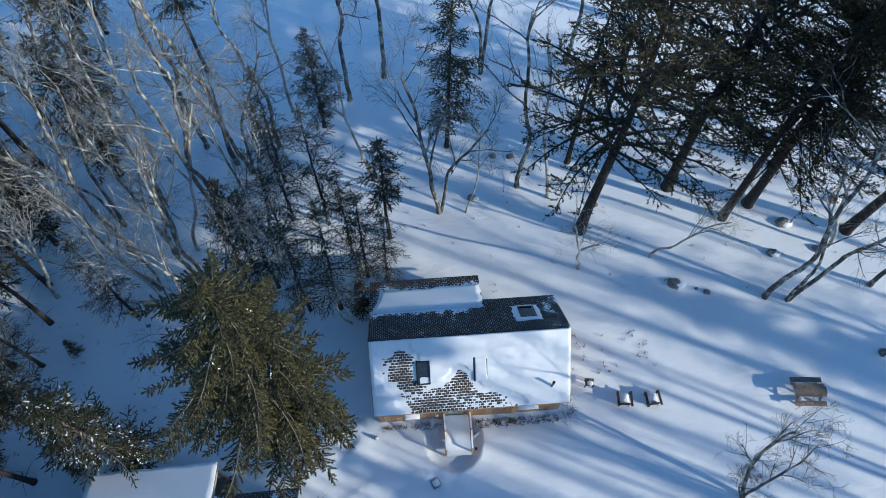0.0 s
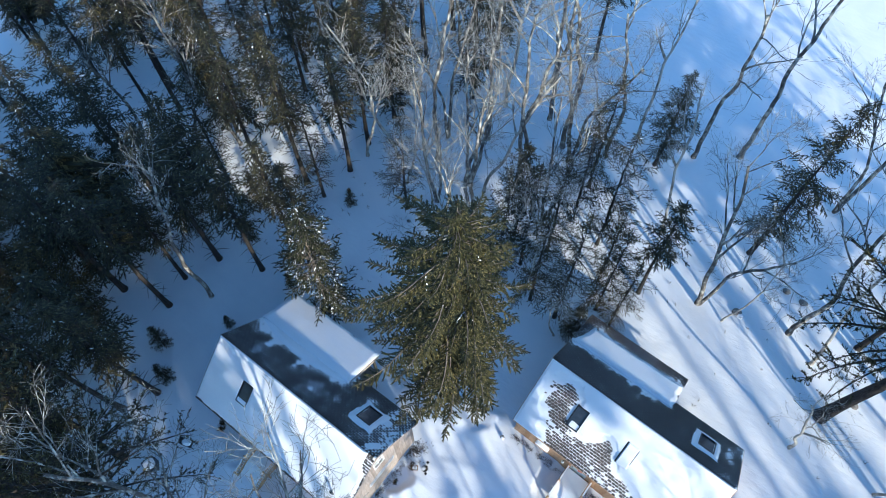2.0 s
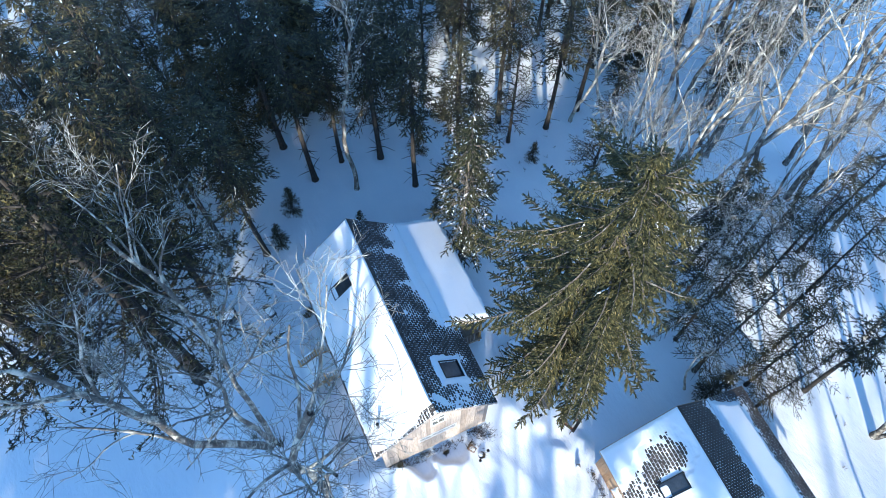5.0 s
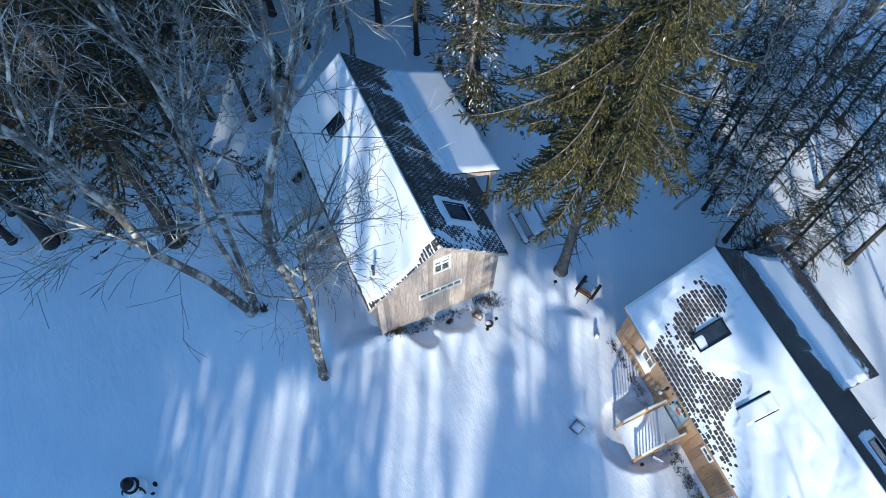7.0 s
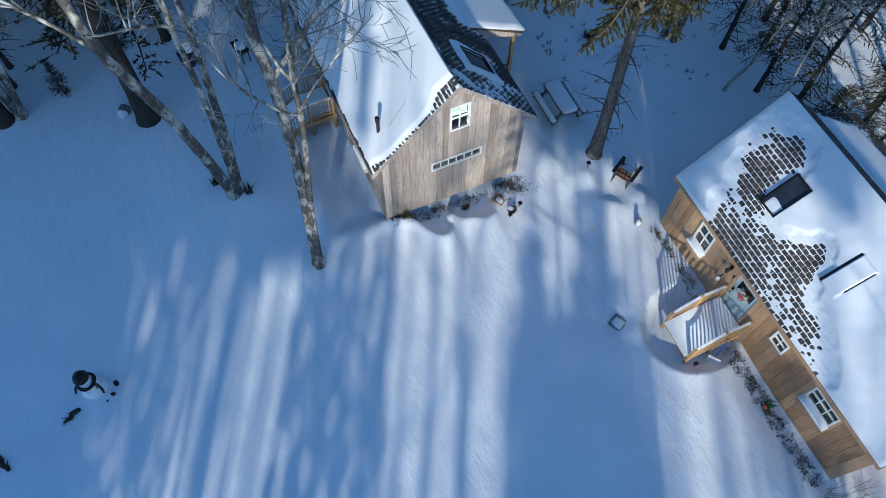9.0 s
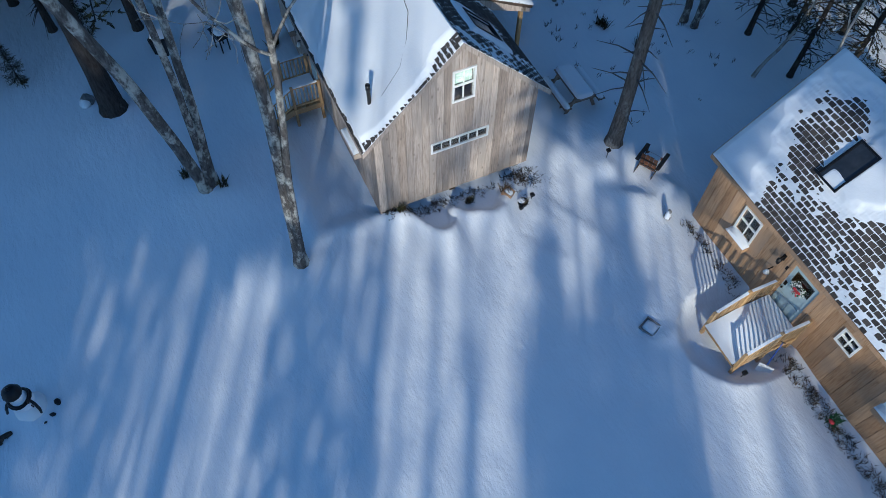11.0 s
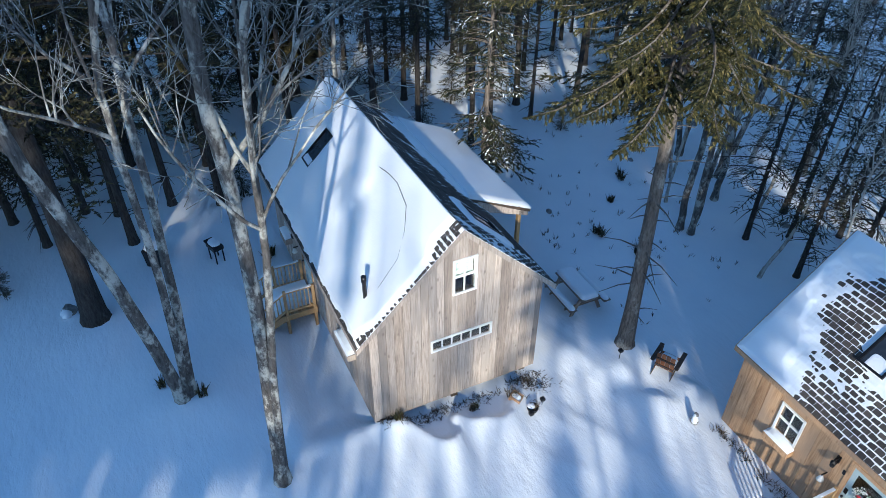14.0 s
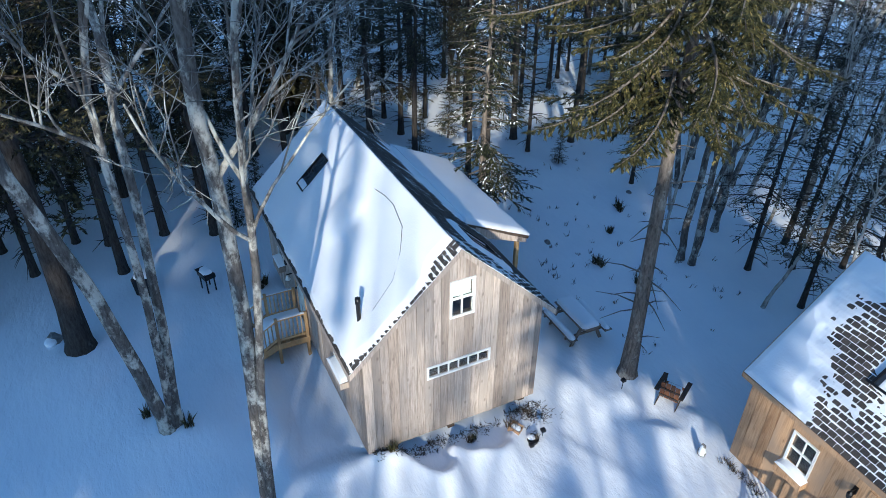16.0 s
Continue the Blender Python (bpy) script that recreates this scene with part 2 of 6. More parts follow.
    def mesh(self, name, mats, smooth=False):
        me = bpy.data.meshes.new(name)
        me.from_pydata(self.v, [], self.f)
        for m in mats if isinstance(mats, (list, tuple)) else [mats]:
            me.materials.append(m)
        me.polygons.foreach_set("material_index", np.array(self.i[:len(self.f)] if any(self.i) else [0] * len(self.f), dtype=np.int32))
        if smooth:
            me.polygons.foreach_set("use_smooth", np.ones(len(self.f), dtype=bool))
        me.update()
        return me


def thing(name, label, category, m=None, group="", kind=""):
    """An Empty at the base of a thing that parents its parts."""
    e = new(name)
    e.matrix_world = m if m is not None else Matrix()
    return tagged(e, label, category, group, kind)


def part(name, geo, mats, parent=None, label="", smooth=False, m=None):
    me = geo if isinstance(geo, bpy.types.Mesh) else geo.mesh(name, mats, smooth)
    ob = new(name, me)
    ob.parent = parent
    if m is not None:
        ob.matrix_basis = m
    return tagged(ob, label)


def whole(name, geo, mats, label, category, m=None, smooth=False, group="", kind=""):
    ob = part(name, geo, mats, None, "", smooth, m)
    return tagged(ob, label, category, group, kind)


def waves(x, y, seed=0, scale=1.0):
    """A cheap smooth random field in about -1..1, on numpy arrays."""
    r = np.random.RandomState(seed)
    out = 0 * x
    for k in range(7):
        a, w, p = r.uniform(0, 6.283), scale * r.uniform(0.5, 2.6), r.uniform(0, 6.283)
        out = out + np.sin((x * np.cos(a) + y * np.sin(a)) * w + p + 0.8 * np.sin(w * 0.6 * (y * np.cos(a) - x * np.sin(a)) + p * 2))
    return out / 4.0


def step(a, b, x):
    t = np.clip((x - a) / (b - a), 0, 1)
    return t * t * (3 - 2 * t)


def inside(px, py, poly):
    """The signed distance of points to a polygon, positive inside."""
    d = np.full(px.shape, 1e9)
    odd = np.zeros(px.shape, dtype=bool)
    for (ax, ay), (bx, by) in zip(poly, poly[1:] + poly[:1]):
        ex, ey = bx - ax, by - ay
        t = np.clip(((px - ax) * ex + (py - ay) * ey) / (ex * ex + ey * ey), 0, 1)
        d = np.minimum(d, np.hypot(px - ax - t * ex, py - ay - t * ey))
        if ay != by:
            odd ^= ((ay > py) != (by > py)) & (px < ex * (py - ay) / (by - ay) + ax)
    return np.where(odd, d, -d)


# ---- ground ----
A_X, A_Y, A_Z = -15.36, -0.38, 0.38
B_X, B_Y, B_Z = -2.03, 8.82, 0.03
LENGTH, DEPTH = 9.63, 5.07


def ground_height(x, y):
    """The snow's height: gentle swells, mounds round trunks, hollows blown out along the cabins."""
    x, y = np.asarray(x, dtype=float), np.asarray(y, dtype=float)
    near = np.exp(-((x / 45) ** 2 + (y / 45) ** 2))
    z = 0.10 * waves(x, y, 3, 0.22) + near * (0.03 * waves(x, y, 4, 0.8) + 0.008 * waves(x, y, 5, 2.6))

    def bump(cx, cy, r, h, p=2.0):
        return h * np.exp(-(np.hypot(x - cx, y - cy) / r) ** p)

    z = z + bump(-9.1, -4.7, 2.3, 0.42) + bump(-5.1, -3.0, 1.4, 0.22) + bump(-13.0, -6.9, 1.6, 0.2)
    z = z + bump(-5.6, 8.0, 1.1, 0.22) + bump(-6.4, -1.4, 1.6, 0.2)
    # a scalloped drift in front of the grey gable, with a hollow behind it
    rim = np.interp(y, [-0.2, 0.3, 0.6, 0.85, 1.1, 1.35, 1.65, 1.85, 1.95, 2.1, 2.3, 2.7, 3.1, 3.45, 3.6, 4.0, 4.6], [-5.7, -5.45, -5.5, -5.1, -4.62, -4.36, -4.34, -4.55, -5.1, -5.0, -4.72, -4.6, -4.4, -4.5, -4.8, -5.2, -5.7])
    span = step(-0.5, 0.3, y) * (1 - step(3.3, 4.6, y))
    d = x - rim
    z = z + span * (0.34 * np.exp(-np.clip(d, 0, 9) / 0.9) * (d > 0) + (d <= 0) * (0.34 - 0.40 * step(0.0, 0.42, -d)))
    # hollow under the front wall and deck of the grey cabin
    d = np.maximum(np.maximum(-12.6 - x, x + 6.0), np.maximum(-1.9 - y, y + 0.1))
    z = z - 0.22 * (1 - step(-0.5, 0.15, d)) + 0.10 * np.exp(-((d - 0.35) / 0.3) ** 2)
    # hollow round the deck and along the front of the tan cabin, with a sharp crest
    d1 = (np.hypot((x - 1.85) / 1.5, (y - 7.6) / 1.65) - 1) * 1.5
    d2 = np.maximum(np.maximum(1.5 - x, x - 8.2), np.maximum(7.55 - 0.16 * np.abs(x - 5.5) ** 1.5 * 0.3 - y, y - 9.0))
    z = z - 0.12 * (1 - step(-1.0, 0.1, d2)) - 0.27 * (1 - step(-0.42, 0.04, d1)) + 0.09 * np.exp(-(np.clip(d1, 0, 9) / 0.6)) * (d1 > 0)
    z = z - bump(0.74, 5.5, 0.42, 0.16) + bump(1.15, 5.72, 0.4, 0.12) + bump(-4.55, 9.3, 0.6, 0.15)
    # drifts beside the red chair and the path between the cabins
    for cx, cy, rx, ry, h, a in ((-3.3, 7.5, 0.75, 0.6, 0.34, 0.9), (-3.2, 8.8, 0.5, 0.4, 0.34, 0.3), (-4.7, 7.3, 0.55, 0.55, 0.32, 0.1), (-6.2, 6.5, 1.0, 0.35, 0.22, 0.15), (-3.4, 5.3, 1.7, 0.4, 0.08, 0.45), (-2.6, 4.0, 0.7, 0.35, 0.08, 0.6), (-3.9, 4.6, 0.8, 0.3, 0.1, 0.3)):
        u, v = (x - cx) * math.cos(a) + (y - cy) * math.sin(a), -(x - cx) * math.sin(a) + (y - cy) * math.cos(a)
        z = z + 0.6 * h * np.exp(-(u / rx) ** 2 - (v / np.where(v > 0, 0.55 * ry, 1.3 * ry)) ** 2)
    return z


def gz(x, y):
    return float(ground_height(x, y))


def build_ground():
    def axis(lo, hi):
        fine = np.arange(lo, hi + 0.01, 0.11)
        mid_lo, mid_hi = lo - np.cumsum(np.linspace(0.2, 1.6, 40)), hi + np.cumsum(np.linspace(0.2, 1.6, 40))
        far = np.array([30.0, 90.0, 220.0, 500.0, 1200.0])
        return np.concatenate([(mid_lo[-1] - far)[::-1], mid_lo[::-1], fine, mid_hi, mid_hi[-1] + far])
    xs, ys = axis(-13.0, 10.0), axis(-5.0, 11.0)
    gx, gy = np.meshgrid(xs, ys)
    z = ground_height(gx, gy)
    nx, ny = len(xs), len(ys)
    idx = np.arange(nx * ny).reshape(ny, nx)
    quads = np.stack([idx[:-1, :-1], idx[:-1, 1:], idx[1:, 1:], idx[1:, :-1]], -1).reshape(-1, 4)
    me = bpy.data.meshes.new("ground")
    me.from_pydata(np.stack([gx, gy, z], -1).reshape(-1, 3).tolist(), [], quads.tolist())
    me.polygons.foreach_set("use_smooth", np.ones(len(quads), dtype=bool))
    me.materials.append(SNOW)
    tagged(new("ground", me), "deep wind-blown snow with drifts and hollows", "snow", "", "structure")


build_ground()


# ---- the two cabins ----
RISE = 0.952
EAVE, RAKE = 0.37, 0.11
RIDGE_Z = 5.76
MID = DEPTH / 2


def roof_z(y):
    """Height of the shingles' underlay over the depth y."""
    return RIDGE_Z - abs(y - MID) * RISE


SLOPE = math.hypot(1, RISE)
RUN = (MID + EAVE) * SLOPE
PORCH_X, PORCH_Y0, PORCH_Y1, PORCH_Z1 = 5.85, 4.75, 7.07, 2.62
PORCH_Z0 = roof_z(PORCH_Y0) + 0.03


def cut_panel(g, x0, x1, top, bottom, y0, y1, holes):
    """An upright slab between x0 and x1 whose top follows top(x), with rectangular holes (xa, xb, za, zb) cut through."""
    edges = sorted({x0, x1, *(h[0] for h in holes if x0 < h[0] < x1), *(h[1] for h in holes if x0 < h[1] < x1)})
    for a, b in zip(edges, edges[1:]):
        c = (a + b) / 2
        cuts = sorted((h[2], h[3]) for h in holes if h[0] < c < h[1])
        z = bottom
        for za, zb in cuts:
            if za > z:
                g.box((a, y0, z), (b, y1, za))
            z = zb
        k = len(g.v)
        ta, tb = top(a), top(b)
        g.v += [(a, y0, z), (b, y0, z), (b, y1, z), (a, y1, z), (a, y0, ta), (b, y0, tb), (b, y1, tb), (a, y1, ta)]
        for s in ((3, 2, 1, 0), (0, 1, 5, 4), (1, 2, 6, 5), (2, 3, 7, 6), (3, 0, 4, 7), (4, 5, 6, 7)):
            g.f.append(tuple(k + n for n in s))
            g.i.append(0)


def board_wall(cabin, name, width, top, bottom, holes, wood, m, seed, widths=(0.2, 0.29)):
    """A wall of upright boards, each its own piece with a small gap and an uneven face, over a dark core. m lays it from the x-z plane."""
    core = Geo()
    cut_panel(core, 0.02, width - 0.02, lambda x: top(x) - 0.02, bottom + 0.03, 0.03, 0.13, holes)
    wall = part(name, core, DARK_WOOD, cabin, "", m=m)
    r = random.Random(seed)
    x = 0.0
    while x < width - 0.01:
        w = r.uniform(*widths)
        if width - x - w < 0.12:
            w = width - x
        d = r.uniform(0, 0.010)
        a, b = x + 0.004, x + w - 0.004
        z = bottom - r.uniform(0, 0.02)
        # an opening as wide as the board parts it into a lower and an upper length
        across = sorted(h for h in holes if h[0] <= a and h[1] >= b)
        across.sort(key=lambda h: h[2])
        beside = [h for h in holes if h not in across]
        for h in across:
            g = Geo()
            cut_panel(g, a, b, lambda q: h[2], z, -d, 0.03, [o for o in beside if o[3] <= h[2]])
            part("board", g, wood, wall)
            z = h[3]
        g = Geo()
        cut_panel(g, a, b, top, z, -d, 0.03, [o for o in beside if o[2] >= z])
        part("board", g, wood, wall)
        x += w
    return wall


def window(cabin, m, w, h, cols, rows, sash=True, blind=False, name="window"):
    """A white window in the x-z plane, its centre at the origin of m, looking to -y."""
    g = Geo()
    t = 0.06
    for a, b in (((-w / 2 - t, -0.045, -h / 2 - t), (w / 2 + t, 0.05, -h / 2)), ((-w / 2 - t, -0.04, h / 2), (w / 2 + t, 0.05, h / 2 + t)),
                 ((-w / 2 - t, -0.04, -h / 2), (-w / 2, 0.05, h / 2)), ((w / 2, -0.04, -h / 2), (w / 2 + t, 0.05, h / 2))):
        g.box(a, b)
    win = part(name, g, WHITE, cabin, "white-painted window trim", m=m)
    for c in range(1, cols):
        x = -w / 2 + w * c / cols
        part("sash_bar", Geo().box((x - 0.018, 0.0, -h / 2), (x + 0.018, 0.035, h / 2)), WHITE, win)
    for k in range(1, rows):
        z = -h / 2 + h * k / rows
        big = 0.03 if sash and k * 2 == rows else 0.014
        part("sash_bar", Geo().box((-w / 2, -0.012 if big > 0.02 else 0.004, z - big), (w / 2, 0.031, z + big)), WHITE, win)
    for c in range(cols):
        for k in range(rows):
            g = Geo()
            g.box((-w / 2 + w * c / cols, 0.014, -h / 2 + h * k / rows), (-w / 2 + w * (c + 1) / cols, 0.020, -h / 2 + h * (k + 1) / rows))
            p = part("pane", g, GLASS, win)
            p.visible_shadow = False
    if blind:
        g = Geo()
        n = 9
        for k in range(n):
            g.box((-w / 2 + 0.01, 0.09 + 0.012 * (k % 2), h * k / n / 2), (w / 2 - 0.01, 0.102 + 0.012 * (k % 2), h * (k + 1) / n / 2))
        part("blind", g, CURTAIN, win, "pale green pleated blind, half drawn")
    return win


def slope_matrix(front):
    """Lays (along the eave, up the slope, out of the roof) on the front or back slope of a cabin."""
    s = 1 if front else -1
    y0 = -EAVE if front else DEPTH + EAVE
    e = Vector((0, s / SLOPE, RISE / SLOPE))
    nrm = Vector((0, -s * RISE / SLOPE, 1 / SLOPE))
    return Matrix(((1, 0, 0, -RAKE), (0, e.y, nrm.y, y0), (0, e.z, nrm.z, roof_z(y0)), (0, 0, 0, 1)))


PORCH_RUN = math.hypot(PORCH_Y1 - PORCH_Y0, PORCH_Z0 - PORCH_Z1)


def porch_matrix():
    e = Vector((0, PORCH_Y0 - PORCH_Y1, PORCH_Z0 - PORCH_Z1)) / PORCH_RUN
    nrm = Vector((0, -e.z, e.y)) * (1 if e.y > 0 else -1)
    return Matrix(((1, 0, 0, -RAKE), (0, e.y, nrm.y, PORCH_Y1), (0, e.z, nrm.z, PORCH_Z1), (0, 0, 0, 1)))


ROOF_W = LENGTH + 2 * RAKE
SKY_V = 2.2
TAB, COURSE = 0.20, 0.150


def tab_mesh():
    g = Geo()
    g.v = [(0.004, 0, 0), (TAB - 0.006, 0, 0), (TAB - 0.006, 0, 0.016), (0.004, 0, 0.016), (0.004, COURSE + 0.03, 0.001), (TAB - 0.006, COURSE + 0.03, 0.001)]
    g.f = [(0, 1, 2, 3), (3, 2, 5, 4), (0, 3, 4), (1, 5, 2)]
    g.i = [0] * 4
    return g


TAB_MESH = tab_mesh().mesh("shingle", SHINGLE)


def shingles(roof, m, width, run, seed, picked):
    """Courses of shingle tabs on a slope. The stretch of roof that picked names becomes single pieces, the rest one mesh."""
    r = random.Random(seed)
    g = Geo()
    base = tab_mesh()
    count = 0
    for c in range(int(run / COURSE)):
        x = -TAB * (0.5 if c % 2 else 0.0)
        while x < width - 0.05:
            x0 = max(x, 0.0)
            ok = x >= 0 and x + TAB <= width
            v = c * COURSE + r.uniform(-0.002, 0.002)
            lift = r.uniform(0.95, 1.2)
            if ok and count < 300 and picked(x, v):
                count += 1
                ob = new("shingle", TAB_MESH)
                ob.parent = roof
                ob.matrix_basis = m @ Matrix.Translation((x, v, 0)) @ Matrix.Diagonal((1, 1, lift, 1))
            else:
                wid = (min(x + TAB, width) - x0) / TAB
                k = len(g.v)
                for p in base.v:
                    g.v.append(tuple(m @ Vector((x0 + p[0] * wid, v + p[1], p[2] * lift))))
                g.f.extend(tuple(k + n for n in s) for s in base.f)
                g.i.extend([0] * 4)
            x += TAB
    tagged(part("shingle_field", g, SHINGLE, roof), kind="stuff")


def snow_sheet(name, label, m, width, run, depth, du, dv, split=None, wide=0.0):
    """Snow on a slope: a skin whose thickness depth(u, v) gives, with closed edges."""
    us = np.append(np.arange(0.0, (split or width) - du * 0.5, du), split or width)
    if split:
        us = np.append(us, np.linspace(split, width, int((width - split) / wide) + 1)[1:])
    vs = np.append(np.arange(0.0, run - dv * 0.5, dv), run)
    gu, gv = np.meshgrid(us, vs)
    d = depth(gu, gv)
    nx, ny = len(us), len(vs)
    top = np.stack([gu, gv, d], -1).reshape(-1, 3)
    idx = np.arange(nx * ny).reshape(ny, nx)
    quads = np.stack([idx[:-1, :-1], idx[:-1, 1:], idx[1:, 1:], idx[1:, :-1]], -1).reshape(-1, 4).tolist()
    ring = np.concatenate([idx[0, :], idx[1:, -1], idx[-1, -2::-1], idx[-2:0:-1, 0]])
    low = top[ring].copy()
    low[:, 2] = -0.004
    k = len(top)
    n = len(ring)
    for j in range(n):
        t = (j + 1) % n
        quads.append([int(ring[t]), int(ring[j]), k + j, k + t])
    pts = np.concatenate([top, low])
    mm = np.array(m)
    pts = pts @ mm[:3, :3].T + mm[:3, 3]
    me = bpy.data.meshes.new(name)
    me.from_pydata(pts.tolist(), [], quads)
    flags = np.ones(len(quads), dtype=bool)
    flags[-n:] = False
    me.polygons.foreach_set("use_smooth", flags)
    me.materials.append(ROOF_SNOW)
    return tagged(new(name, me), label, "snow", "", "stuff")


def skylight(cabin, m, w=0.56, h=1.15):
    """A roof window in slope coordinates: a curb, a dark frame and a pane."""
    g = Geo()
    t = 0.055
    for a, b in (((-w / 2 - t, -h / 2 - t, 0), (w / 2 + t, -h / 2, 0.11)), ((-w / 2 - t, h / 2, 0), (w / 2 + t, h / 2 + t, 0.11)),
                 ((-w / 2 - t, -h / 2, 0), (-w / 2, h / 2, 0.11)), ((w / 2, -h / 2, 0), (w / 2 + t, h / 2, 0.11))):
        g.box(a, b)
    s = part("skylight", g, BLACK, cabin, "dark metal roof window", m=m)
    g = Geo()
    g.box((-w / 2, -h / 2, 0.03), (w / 2, h / 2, 0.06))
    part("skylight_pane", g, SKY_GLASS, s)


SKY_GLASS = plain("dark_roof_glass", (0.03, 0.035, 0.045), 0.12, 0.0, 0.2)


def railing(parent, a, b, z_a, z_b, wood, n, drop=0.78):
    """A railing between two posts: top and bottom rail with square balusters."""
    g = Geo()
    (ax, ay), (bx, by) = a, b
    g.beam((ax, ay, z_a), (bx, by, z_b), 0.09, 0.04)
    part("top_rail", g, wood, parent)
    g = Geo()
    g.beam((ax, ay, z_a - drop), (bx, by, z_b - drop), 0.04, 0.07)
    part("bottom_rail", g, wood, parent)
    g = Geo()
    g.beam((ax, ay, z_a + 0.032), (bx, by, z_b + 0.032), 0.075, 0.025)
    part("rail_snow", g, ROOF_SNOW, parent, "thin line of snow on the rail")
    for k in range(1, n + 1):
        t = k / (n + 1)
        x, y, z = ax + (bx - ax) * t, ay + (by - ay) * t, z_a + (z_b - z_a) * t
        g = Geo()
        g.box((x - 0.018, y - 0.018, z - drop), (x + 0.018, y + 0.018, z - 0.01))
        part("baluster", g, wood, parent)


def deck(m, wood, label, z0):
    """A small entrance deck with steps and railings; x along the wall, -y away from it, z from the snow up."""
    d = thing("entrance_deck", label, "deck", m)
    w, p, s, h = 1.45, 1.02, 1.95, 0.50
    for k in range(8):
        g = Geo()
        g.box((0, -p + k * p / 8 + 0.004, h - 0.035), (w, -p + (k + 1) * p / 8 - 0.004, h), 0, None, 0.004)
        part("deck_board", g, wood, d)
    for y in (-p, -0.06):
        g = Geo()
        g.box((0.0, y, h - 0.22), (w, y + 0.045, h - 0.04))
        part("joist", g, wood, d)
    for x in (0.0, w - 0.045):
        g = Geo()
        g.box((x, -p + 0.05, h - 0.22), (x + 0.045, -0.07, h - 0.04))
        part("joist", g, wood, d)
    n = 3
    for k in range(n):
        y = -p - (s - p) * (k + 1) / n
        z = h - h * (k + 1) / (n + 0.6)
        g = Geo()
        g.box((0.05, y, z - 0.04), (w - 0.05, y + (s - p) / n + 0.02, z), 0, None, 0.004)
        part("tread", g, wood, d)
    for x in (0.02, w - 0.06):
        g = Geo()
        g.beam((x + 0.02, -p, h - 0.1), (x + 0.02, -s, 0.02), 0.04, 0.24)
        part("stringer", g, wood, d)
    for x in (0.05, w - 0.05):
        for y, zt in ((-0.08, h + 0.95), (-p + 0.03, h + 0.98), (-s + 0.05, h + 0.42)):
            g = Geo()
            g.box((x - 0.045, y - 0.045, -0.3), (x + 0.045, y + 0.045, zt), 0, None, 0.012)
            part("post", g, wood, d)
        railing(d, (x, -0.1), (x, -p + 0.05), h + 0.9, h + 0.9, wood, 6)
        railing(d, (x, -p), (x, -s + 0.08), h + 0.88, h + 0.36, wood, 6, 0.72)
    return d


